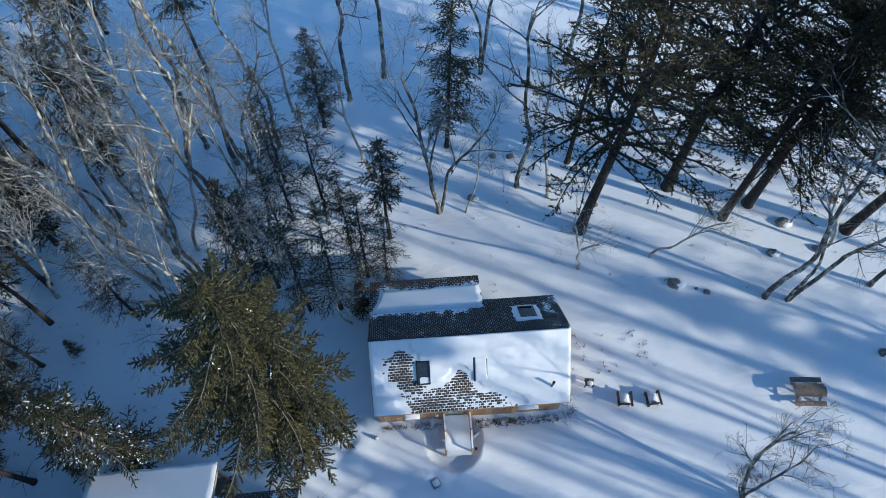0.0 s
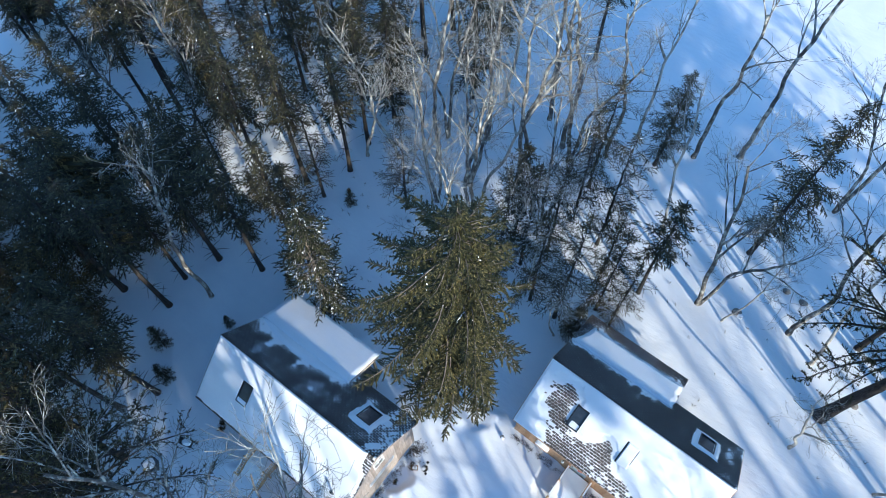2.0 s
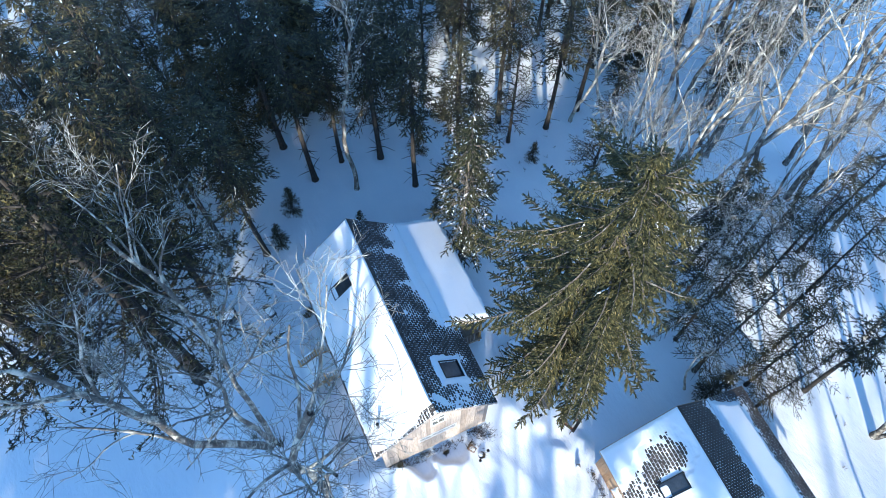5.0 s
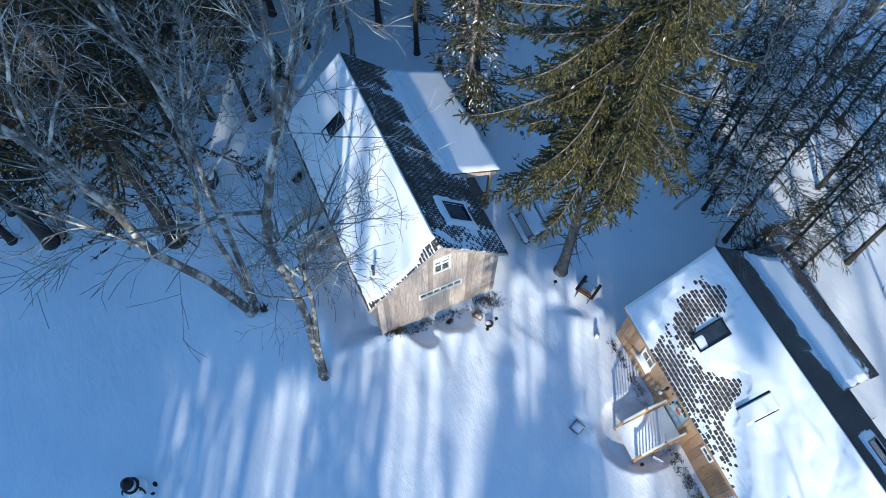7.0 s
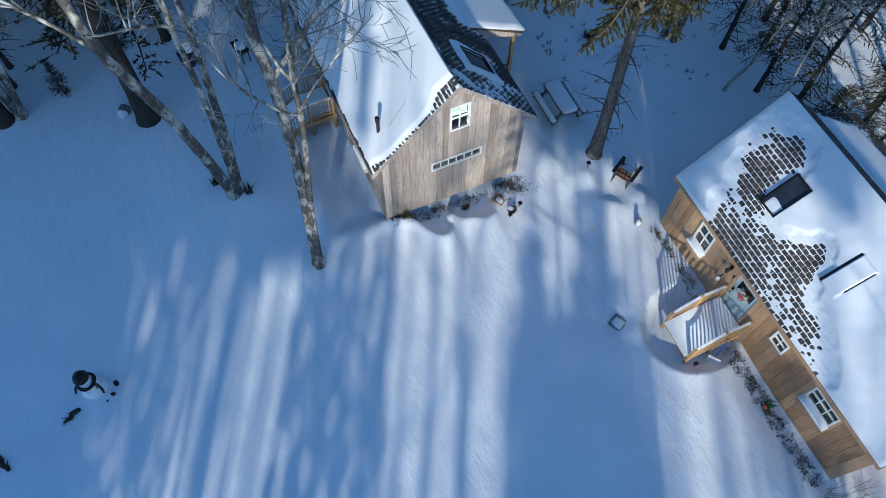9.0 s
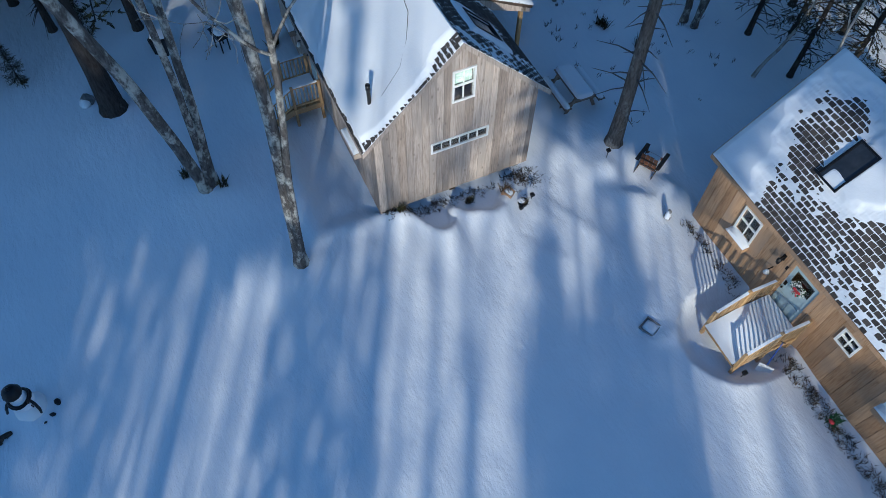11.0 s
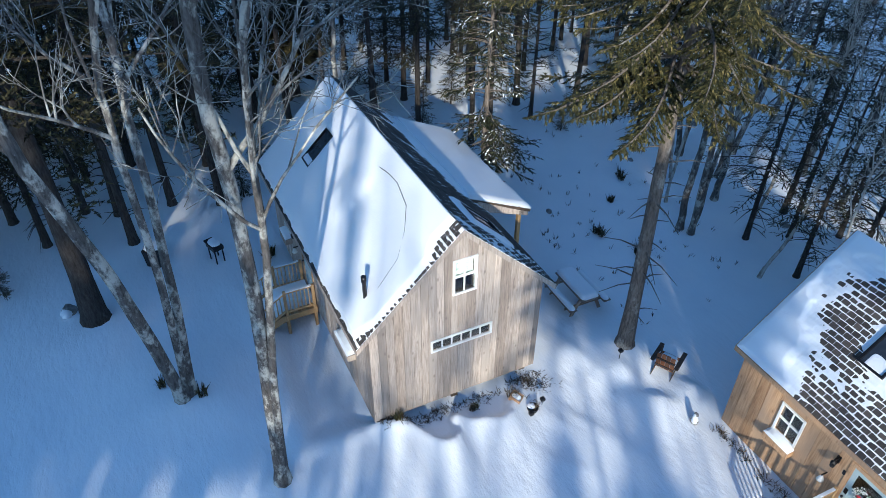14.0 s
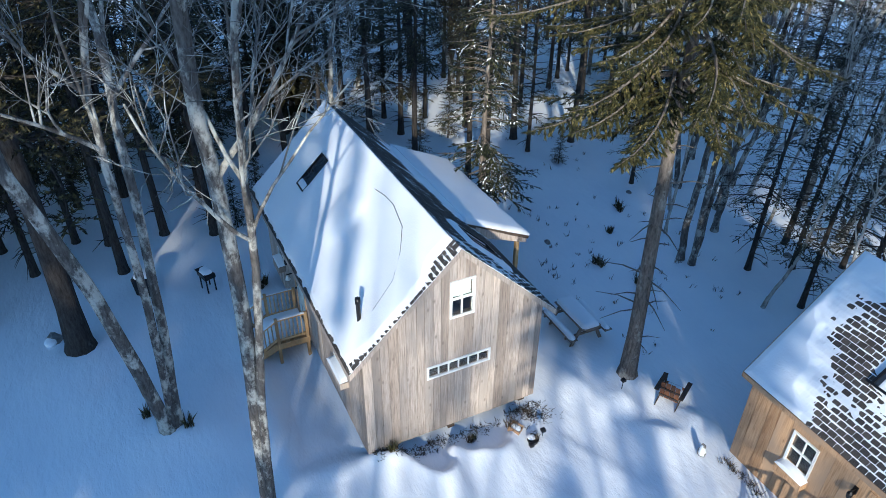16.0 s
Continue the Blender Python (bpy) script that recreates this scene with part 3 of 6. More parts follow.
def cabin(name, label, m, wood, seed, gable_openings):
    c = thing(name, label, "cabin", m)
    low = LOW[name]
    front = [(1.46, 2.06, 1.34, 2.22), (3.48, 4.43, 0.38, 2.30), (5.49, 5.96, 1.67, 2.15), (7.34, 8.28, 1.58, 2.16)]
    top_f = lambda x: roof_z(0) - 0.1
    front_m = Matrix.Identity(4)
    board_wall(c, "front_wall", LENGTH, top_f, low, front, wood, front_m, seed, FRONT_WIDTHS[name])
    gable_top = lambda y: roof_z(y) - 0.1
    right_m = pose(LENGTH, 0, 0, 0, 0, 90)
    board_wall(c, "gable_wall", DEPTH, gable_top, low, gable_openings, wood, right_m, seed + 1)
    board_wall(c, "gable_wall", DEPTH, lambda y: gable_top(DEPTH - y), low, [], wood, pose(0, DEPTH, 0, 0, 0, -90), seed + 2)
    board_wall(c, "back_wall", LENGTH, top_f, low, [(5.0, 5.8, 0.1, 2.1), (2.2, 3.2, 1.0, 2.0)], wood, pose(LENGTH, DEPTH, 0, 0, 0, 180), seed + 3, (0.24, 0.34))
    # windows and door of the front
    for k, (x0, x1, z0, z1) in enumerate(front):
        mm = pose((x0 + x1) / 2, 0, (z0 + z1) / 2)
        if k == 1:
            continue
        window(c, mm, x1 - x0, z1 - z0, (2, 0, 2, 3)[k], 2, True, False)
    for x0, x1, z0, z1 in gable_openings:
        wide = x1 - x0 > 1.2
        window(c, right_m @ pose((x0 + x1) / 2, 0, (z0 + z1) / 2), x1 - x0, z1 - z0, 6 if wide else 2, 1 if wide else 2, not wide, not wide)
    window(c, pose(LENGTH - 2.7, DEPTH, 1.5, 0, 0, 180), 1.0, 1.0, 2, 2)
    back_door = Geo().box((LENGTH - 5.8, DEPTH - 0.03, 0.1), (LENGTH - 5.0, DEPTH + 0.02, 2.1))
    part("back_door", back_door, DOOR_BLUE, c)
    # floor, closed ceiling and sills
    part("floor_frame", Geo().box((0.08, 0.08, -0.05), (LENGTH - 0.08, DEPTH - 0.08, 0.08)), DARK, c)
    for x in (0.25, 3.2, 6.4, LENGTH - 0.3):
        for y in (0.25, MID, DEPTH - 0.25):
            part("foundation_post", Geo().box((x - 0.1, y - 0.1, -0.9), (x + 0.1, y + 0.1, -0.05)), DARK_WOOD, c)
    # roof slab
    g = Geo()
    th = 0.13
    prof = [(-EAVE, roof_z(-EAVE)), (MID, RIDGE_Z), (DEPTH + EAVE, roof_z(DEPTH + EAVE)), (DEPTH + EAVE, roof_z(DEPTH + EAVE) - th), (MID, RIDGE_Z - th * 1.2), (-EAVE, roof_z(-EAVE) - th)]
    a, b = -RAKE, LENGTH + RAKE
    for k in range(6):
        (y0, z0), (y1, z1) = prof[k], prof[(k + 1) % 6]
        g.face([(a, y0, z0 - 0.006), (a, y1, z1 - 0.006), (b, y1, z1 - 0.006), (b, y0, z0 - 0.006)][::-1])
    for x, flip in ((a, False), (b, True)):
        for quad in ((0, 1, 4, 5), (1, 2, 3, 4)):
            pts = [(x, prof[q][0], prof[q][1] - 0.006) for q in quad]
            g.face(pts[::-1] if flip else pts)
    roof = part("roof", g, DARK_WOOD, c, "dark asphalt shingles under patchy snow")
    for x in (a - 0.022, b + 0.002):
        for y0, y1 in ((-EAVE, MID), (MID, DEPTH + EAVE)):
            f = Geo()
            z0, z1 = roof_z(y0), roof_z(y1)
            f.v = [(x, y0, z0 - 0.17), (x, y1, z1 - 0.17), (x, y1, z1 - 0.012), (x, y0, z0 - 0.012), (x + 0.02, y0, z0 - 0.17), (x + 0.02, y1, z1 - 0.17), (x + 0.02, y1, z1 - 0.012), (x + 0.02, y0, z0 - 0.012)]
            f.f = [(0, 1, 2, 3)[::-1], (4, 5, 6, 7), (0, 4, 5, 1)[::-1], (3, 7, 6, 2), (1, 5, 6, 2), (0, 3, 7, 4)]
            f.i = [0] * 6
            part("rake_board", f, wood, c, "pale trim board along the gable")
    for y, n in ((-EAVE, -1), (DEPTH + EAVE, 1)):
        f = Geo().box((a, y - 0.02 if n < 0 else y + 0.002, roof_z(y) - 0.15), (b, y - 0.002 if n < 0 else y + 0.02, roof_z(y) - 0.012))
        part("fascia", f, wood, c)
    fm, bm = slope_matrix(True), slope_matrix(False)
    shingles(roof, fm, ROOF_W, RUN, seed + 5, PICK_FRONT[name])
    shingles(roof, bm, ROOF_W, RUN, seed + 6, lambda u, v: False)
    z, w, rise = RIDGE_Z + 0.012, 0.13, 0.016
    cap = Geo()
    cap.v = [(0, -w, -w * RISE), (0, 0, 0), (0, w, -w * RISE), (0.24, -w, -w * RISE + rise), (0.24, 0, rise), (0.24, w, -w * RISE + rise)]
    cap.f, cap.i = [(0, 3, 4, 1), (1, 4, 5, 2), (3, 0, 1), (5, 4, 1)][:2], [0, 0]
    cap = cap.mesh("ridge_cap", SHINGLE)
    r = random.Random(seed + 9)
    for k in range(int((b - a - 0.24) / 0.19) + 1):
        ob = new("ridge_cap", cap)
        ob.parent = roof
        ob.matrix_basis = Matrix.Translation((a + k * 0.19, MID, z)) @ Matrix.Diagonal((1, 1, r.uniform(0.96, 1.0), 1))
    # porch at the back
    pm = porch_matrix()
    g = Geo()
    g.box((0, 0, -0.11), (PORCH_X + RAKE, PORCH_RUN, -0.006), 0, pm)
    porch = part("porch_roof", g, DARK_WOOD, c, "low porch roof over the back")
    shingles(porch, pm, PORCH_X + RAKE, PORCH_RUN, seed + 7, lambda u, v: False)
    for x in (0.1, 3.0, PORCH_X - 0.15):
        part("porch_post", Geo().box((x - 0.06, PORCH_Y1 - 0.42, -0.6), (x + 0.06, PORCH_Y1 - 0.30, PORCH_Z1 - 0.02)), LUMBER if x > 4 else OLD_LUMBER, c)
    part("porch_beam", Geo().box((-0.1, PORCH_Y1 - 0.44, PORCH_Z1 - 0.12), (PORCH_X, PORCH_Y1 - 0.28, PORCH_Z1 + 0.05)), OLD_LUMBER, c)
    end = Geo()
    end.v = [(x, y, z) for x in (PORCH_X - 0.04, PORCH_X) for y, z in ((DEPTH + 0.01, roof_z(DEPTH) - 0.25), (PORCH_Y1 - 0.1, PORCH_Z1 - 0.22), (PORCH_Y1 - 0.1, PORCH_Z1 - 0.09), (PORCH_Y0 + 0.35, PORCH_Z0 - 0.22))]
    end.f = [(0, 3, 2, 1), (4, 5, 6, 7), (0, 1, 5, 4), (1, 2, 6, 5), (2, 3, 7, 6), (3, 0, 4, 7)]
    end.i = [0] * 6
    part("porch_end_board", end, wood, c)
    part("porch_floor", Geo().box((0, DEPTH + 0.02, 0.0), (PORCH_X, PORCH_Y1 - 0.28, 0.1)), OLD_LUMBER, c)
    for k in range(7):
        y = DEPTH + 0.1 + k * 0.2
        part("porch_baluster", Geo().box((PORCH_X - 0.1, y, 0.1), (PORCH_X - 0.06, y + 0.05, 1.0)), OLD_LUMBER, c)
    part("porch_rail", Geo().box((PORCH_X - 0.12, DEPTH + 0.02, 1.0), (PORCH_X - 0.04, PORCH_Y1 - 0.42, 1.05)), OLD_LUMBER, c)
    # roof windows: two in the front slope, one in the back
    skylight(c, fm @ Matrix.Translation((2.55, SKY_V, 0.0)))
    skylight(c, fm @ Matrix.Translation((5.35, SKY_V, 0.0)))
    skylight(c, bm @ Matrix.Translation((8.05, 2.0, 0.0)), 0.72, 1.12)
    # flue
    g = Geo()
    px, py = 8.78, 0.28
    z = roof_z(py)
    g.tube([(px, py, z - 0.1), (px, py, z + 0.62), (px, py, z + 0.63), (px, py, z + 0.8)], [0.055, 0.055, 0.07, 0.07], 10)
    part("flue_pipe", g, BLACK, c, "black metal flue pipe", True)
    # flower boxes under the outer windows
    for x0, x1, zz in ((1.36, 2.16, 1.20), (7.25, 8.37, 1.42)):
        g = Geo()
        g.box((x0, -0.24, zz - 0.2), (x1, -0.215, zz)).box((x0, -0.215, zz - 0.2), (x0 + 0.02, 0, zz)).box((x1 - 0.02, -0.215, zz - 0.2), (x1, 0, zz)).box((x0, -0.215, zz - 0.2), (x1, -0.005, zz - 0.18))
        bx = part("window_box", g, wood, c, "wooden window box heaped with snow")
        g = Geo()
        n = 10
        for k in range(n):
            xa, xb = x0 + (x1 - x0) * k / n, x0 + (x1 - x0) * (k + 1) / n
            ha, hb = (0.03 + 0.10 * math.sin(math.pi * t) ** 0.6 if 0 < t < 1 else 0.03 for t in (k / n, (k + 1) / n))
            g.face([(xa, -0.25, zz + 0.01), (xb, -0.25, zz + 0.01), (xb, -0.2, zz + hb * 0.8), (xa, -0.2, zz + ha * 0.8)])
            g.face([(xa, -0.2, zz + ha * 0.8), (xb, -0.2, zz + hb * 0.8), (xb, -0.02, zz + hb * 1.3), (xa, -0.02, zz + ha * 1.3)])
        part("box_snow", g, ROOF_SNOW, bx, "", True)
    return c


LOW = {"grey_cabin": -0.07, "tan_cabin": -0.3}
# boards' widths on the front walls, and the stretch of roof whose shingles lie bare
FRONT_WIDTHS = {"grey_cabin": (0.2, 0.29), "tan_cabin": (0.26, 0.42)}
PICK_FRONT = {"grey_cabin": lambda u, v: u > 8.9, "tan_cabin": lambda u, v: 0.9 < u < 5.2 and v < 3.3}
A_M, B_M = Matrix.Translation((A_X, A_Y, A_Z)) @ pose(0, 0, 0, 0, 0, 1.3), Matrix.Translation((B_X, B_Y, B_Z))
GABLE = [(2.366, 2.934, 3.755, 4.75), (1.745, 3.465, 1.965, 2.265)]
grey = cabin("grey_cabin", "weathered grey board cabin with snow on its steep roof", A_M, GREY_WOOD, 11, GABLE)
tan = cabin("tan_cabin", "tan board cabin with patchy snow on dark shingles", B_M, TAN_WOOD, 31, GABLE)


def roof_edges(u, v, width, run, soft=0.16):
    e = np.minimum(np.minimum(u, width - u), np.minimum(v + 0.04, run - v + 0.2))
    return np.sqrt(np.clip(e / soft, 0.0, 1.0))


def tab_dust(u, v, seed, level):
    """A dusting that follows the shingle tabs: it fills their joints and the line under each butt first."""
    row = np.floor(v / COURSE + 1e-6)
    part_up = v / COURSE - row
    face = 0.017 * (1 - part_up * COURSE / (COURSE + 0.03))
    col = (u + (row % 2) * TAB / 2) / TAB
    gap = np.abs(col - np.round(col)) * TAB
    lot = np.sin(np.floor(col + 1e-6) * 12.9898 + row * 78.233) * 43758.5453
    lot = lot - np.floor(lot)
    dust = level + 0.0042 * waves(u, v, seed, 2.2) + 0.0032 * waves(u, v, seed + 1, 11.0) + 0.004 * (lot - 0.5)
    line = 0.0078 * np.exp(-(gap / 0.011) ** 2) + 0.0132 * np.exp(-((1 - part_up) * COURSE / 0.034) ** 2)
    return face + dust + line * (0.85 + 0.4 * waves(u, v, seed + 2, 4.0))


def tan_front(u, v):
    sd = inside(u, v, [(0.5, 3.0), (0.95, 3.35), (1.75, 3.4), (2.1, 2.75), (2.15, 1.75), (2.75, 1.4), (3.4, 1.45), (3.9, 1.75), (4.3, 2.1), (4.7, 1.75), (5.2, 1.1), (6.5, 0.6), (7.3, 0.2), (7.3, -0.3), (1.8, -0.3), (1.75, 0.2), (1.35, 1.3), (0.75, 2.4)])
    sd = sd + 0.10 + 0.14 * waves(u, v, 21, 3.0) + 0.06 * waves(u, v, 22, 9.0)
    thick = (0.10 + 0.02 * waves(u, v, 23, 1.6) + 0.006 * waves(u, v, 28, 6.0)) * roof_edges(u, v, ROOF_W, RUN)
    extra = 0.013 * step(0.34, -0.12, sd) + 0.004 * step(1.5, 0.2, v) * step(3.4, 5.6, u)
    thin = tab_dust(u, v, 24, -0.0048 + extra)
    k = step(-0.34, 0.04, sd)
    d = thick * (1 - k) ** 2 + thin * k
    for su, sv, bare in ((2.55, SKY_V, 1.0), (5.35, SKY_V, 0.35)):
        a, b = np.abs(u - su) - 0.30, np.abs(v - sv) - 0.62
        hole = 1 - step(-0.04, 0.05, np.maximum(a, b))
        if bare > 0.5:
            keep = step(0.12, -0.2, v - sv + 0.16 + 0.25 * (u - su) + 0.12 * waves(u, v, 27, 6.0))
            lvl = 0.012 + 0.058 * keep
            d = d * (1 - hole) + hole * (lvl - 0.05 * step(0.2, 0.34, su - u + 0.06))
        else:
            d = d * (1 - hole) + hole * (0.155 - 0.17 * step(0.24, 0.30, su - u) - 0.10 * step(0.27, 0.33, u - su) * (np.abs(v - sv - 0.1) < 0.45))
    return d


def grey_front(u, v):
    thick = (0.11 + 0.015 * waves(u, v, 33, 1.2)) * roof_edges(u, v, ROOF_W, RUN)
    bare = np.sin(np.floor(v / COURSE + 1e-6) * 12.9898) * 43758.5453
    e = (ROOF_W - u) - (0.07 + 0.34 * step(2.7, 3.5, v) + 0.2 * step(0.9, 0.1, v) + 0.1 * (bare - np.floor(bare)) * step(-0.3, 0.5, waves(u * 0.2, v, 34, 2.0)))
    low = v - 0.085 - 0.05 * waves(u, v, 35, 6.0)
    k = step(0.0, 0.12, np.minimum(e, low))
    d = thick * k + (0.008 + 0.006 * waves(u, v, 36, 12.0)) * (1 - k)
    hole = 1 - step(-0.04, 0.05, np.maximum(np.abs(u - 2.55) - 0.30, np.abs(v - SKY_V) - 0.62))
    d = d * (1 - hole) + hole * (0.015 + 0.09 * step(0.05, -0.1, v - SKY_V + 0.35))
    d = d + 0.1 * np.exp(-((u - 5.35) / 0.55) ** 4 - ((v - SKY_V) / 0.85) ** 4)
    return d


def back_slope(seed, lower, spill):
    """Dusted shingles; spill: how far the porch's snow creeps up the slope in the middle."""
    def f(u, v):
        streak = 0.005 * waves(u * 1.8, v * 0.5, seed + 4, 2.4)
        w = PORCH_X + RAKE
        mid = np.clip(1 - ((u / w - 0.5) * 2) ** 2, 0, 1)
        reach = 0.95 + spill * mid - v + 0.04 * waves(u, v, seed + 6, 4.0)
        near = 0.006 * step(3.0, 1.0, v) * step(6.6, 4.8, u) + 0.007 * step(3.6, 4.2, v) * step(0.1, 0.5, waves(u, v, seed + 5, 1.5)) + 0.006 * step(7.4, 9.4, u) + 0.008 * step(-0.7, 0.0, reach) * step(w + 0.6, w - 0.2, u)
        d = tab_dust(u, v, seed, -0.0125 + lower + streak + near)
        a = np.maximum(np.abs(u - 8.05) - 0.58, np.abs(v - 2.0) - 0.80)
        ring = 1 - step(-0.02, 0.14, a + 0.06 * waves(u, v, seed + 3, 5.0))
        mid = 1 - step(-0.28, -0.2, a)
        d = d * (1 - ring) + ring * 0.085
        d = d * (1 - mid) + mid * 0.02
        if spill:
            e = np.minimum(reach, np.minimum(u - 0.02, w - u))
            d = np.maximum(d, 0.11 * np.sqrt(np.clip(e / 0.25, 0, 1)))
        over = step(0.0, 0.35, inside(u, v, [(-0.5, -0.5), (6.0, -0.5), (6.0, 0.2), (-0.5, 0.2)]))
        return d * (1 - over) - 0.01 * over
    return f


def porch_snow(seed, patch):
    """A whole blanket, or a patch that leaves the outer courses bare."""
    def f(u, v):
        w, run = PORCH_X + RAKE, PORCH_RUN
        if patch:
            e = np.minimum(np.minimum(u - 0.1 - 0.3 * (run - v), w - u - 0.05), v - 0.9 + 0.15 * u / w)
            e = np.minimum(e, run - v + 0.06)
        else:
            e = np.minimum(np.minimum(u, w - u + 0.02), v + 0.03)
        e = e + 0.05 * waves(u, v, seed, 3.0) + 0.02 * waves(u, v, seed + 2, 11.0)
        d = 0.12 * np.sqrt(np.clip(e / 0.22, 0, 1))
        thin = 0.002 + 0.007 * waves(u, v, seed + 1, 9.0) + 0.008 * step(-0.35, 0.0, e)
        if patch:
            thin = tab_dust(u, v, seed + 7, -0.0105 + 0.008 * step(-0.5, 0.0, e) + 0.003 * waves(u, v, seed + 1, 2.0))
        return np.where(e > 0.0, np.maximum(d, thin), thin)
    return f


snow_sheet("roof_snow", "even blanket of snow on the front slope", A_M @ slope_matrix(True), ROOF_W, RUN, grey_front, 0.08, 0.045)
snow_sheet("roof_snow", "patchy snow with bare shingles on the front slope", B_M @ slope_matrix(True), ROOF_W, RUN, tan_front, TAB / 10, COURSE / 6, 6.4, TAB / 4)
snow_sheet("roof_snow", "thin streaks of snow on dark shingles", A_M @ slope_matrix(False), ROOF_W, RUN, back_slope(41, 0.003, 0.75), TAB / 6, COURSE / 5)
snow_sheet("roof_snow", "thin streaks of snow on dark shingles", B_M @ slope_matrix(False), ROOF_W, RUN, back_slope(51, 0.0, 0.12), TAB / 6, COURSE / 5)
snow_sheet("roof_snow", "thick smooth snow on the porch roof", A_M @ porch_matrix(), PORCH_X + RAKE, PORCH_RUN, porch_snow(61, False), 0.06, 0.04)
snow_sheet("roof_snow", "thick patch of snow on the porch roof", B_M @ porch_matrix(), PORCH_X + RAKE, PORCH_RUN, porch_snow(71, True), TAB / 5, COURSE / 5)


def front_door(m):
    d = thing("front_door", "pale blue panelled door with a wreath on it", "door", m)
    w, h = 0.90, 1.94
    stile, mid = 0.12, (w / 2 - 0.05, w / 2 + 0.05)
    for x0, x1 in ((0, stile), (w - stile, w)):
        part("stile", Geo().box((x0, 0, 0), (x1, 0.04, h), 0, None, 0.004), DOOR_BLUE, d)
    for z0, z1 in ((0, 0.22), (0.62, 0.74), (1.22, 1.34), (h - 0.12, h)):
        part("rail", Geo().box((stile + 0.001, 0.002, z0), (w - stile - 0.001, 0.038, z1), 0, None, 0.004), DOOR_BLUE, d)
    for z0, z1 in ((0.221, 0.619), (0.741, 1.219)):
        part("muntin", Geo().box((mid[0], 0.004, z0), (mid[1], 0.036, z1)), DOOR_BLUE, d)
        for x0, x1 in ((stile + 0.001, mid[0] - 0.001), (mid[1] + 0.001, w - stile - 0.001)):
            part("door_panel", Geo().box((x0, 0.016, z0), (x1, 0.03, z1)), DOOR_BLUE, d)
    for x0, x1, z0, z1 in ((-0.11, -0.004, -0.02, h + 0.02), (w + 0.004, w + 0.11, -0.02, h + 0.02)):
        part("door_trim", Geo().box((x0, -0.03, z0), (x1, 0.02, z1)), TAN_WOOD, d, "wooden trim board")
    part("door_trim", Geo().box((-0.11, -0.03, h + 0.021), (w + 0.11, 0.02, h + 0.12)), TAN_WOOD, d, "wooden trim board")
    p = part("door_pane", Geo().box((stile + 0.001, 0.014, 1.341), (w - stile - 0.001, 0.026, h - 0.121)), GLASS, d)
    p.visible_shadow = False
    part("door_knob", Geo().blob((0.07, -0.05, 0.95), (0.035, 0.04, 0.035)), BLACK, d, "", True)
    part("lock_plate", Geo().box((0.03, -0.012, 1.05), (0.11, 0.0, 1.22)), BLACK, d)
    return d


def wreath(m):
    w = thing("wreath", "frosted white wreath with a red ribbon bow", "wreath", m)
    r = random.Random(5)
    g = Geo()
    for k in range(260):
        a = r.uniform(0, 6.283)
        q = 0.185 + r.uniform(-0.05, 0.05)
        c = Vector((q * math.cos(a), -0.04 - r.uniform(0, 0.06), q * math.sin(a)))
        d = Vector((r.uniform(-1, 1), r.uniform(-1, 0.2), r.uniform(-1, 1))).normalized() * 0.06
        s = d.cross(Vector((r.uniform(-1, 1), r.uniform(-1, 1), r.uniform(-1, 1)))).normalized() * 0.014
        g.face([c - s, c + d * 0.6 + s, c + d, c + d * 0.6 - s], 0 if r.random() < 0.6 else 1)
    part("ring", g, [WHITE, GREEN], w)
    b = Geo()
    for sx in (-1, 1):
        b.blob((sx * 0.07, -0.1, -0.06), (0.07, 0.03, 0.045), 8, 5)
        b.beam((0, -0.1, -0.06), (sx * 0.08, -0.1, -0.24), 0.05, 0.012)
    b.blob((0, -0.11, -0.06), (0.03, 0.03, 0.03), 6, 4)
    part("bow", b, RED, w, "red ribbon bow", True)


for m in (A_M, B_M):
    front_door(m @ Matrix.Translation((3.505, 0.0, 0.34)))
wreath(B_M @ Matrix.Translation((3.98, -0.02, 1.82)))
deck(A_M @ Matrix.Translation((3.25, -0.03, -A_Z + 0.06)), LUMBER, "yellow lumber entrance deck with snowy steps", 0)
deck(B_M @ Matrix.Translation((3.36, -0.03, -B_Z + 0.02)), LUMBER, "pale lumber entrance deck deep in snow", 0)


# ---- trees ----
def needle_spray(g, a, b, r, size, mat, dense=1.0, droop=0.2, loose=0.55, wide=0.2, frost=0.0):
    """Short flat needle tufts along a twig from a to b."""
    d = b - a
    n = max(2, int(d.length / size * 2.0 * dense + 0.5))
    dn = d.normalized()
    for k in range(n):
        p = a + d * ((k + r.random()) / n)
        t = dn + Vector((r.uniform(-1, 1), r.uniform(-1, 1), r.uniform(-0.8, 0.6))) * loose
        t.z -= droop
        t = t.normalized() * size * r.uniform(0.7, 1.3)
        s = t.cross(Vector((r.uniform(-0.5, 0.5), r.uniform(-0.5, 0.5), 1)))
        s = s.normalized() * size * wide * r.uniform(0.7, 1.3) if s.length > 1e-5 else Vector((size * 0.2, 0, 0))
        if frost and r.random() < frost:
            lift = Vector((0, 0, size * 0.22))
            g.face([p + t * 0.1 + s + lift, p + t * 0.8 + lift, p - t * 0.12 - s * 0.8 + lift], 2)
        else:
            g.face([p + t * 0.1 + s, p + t, p - t * 0.12 - s * 0.8], mat)


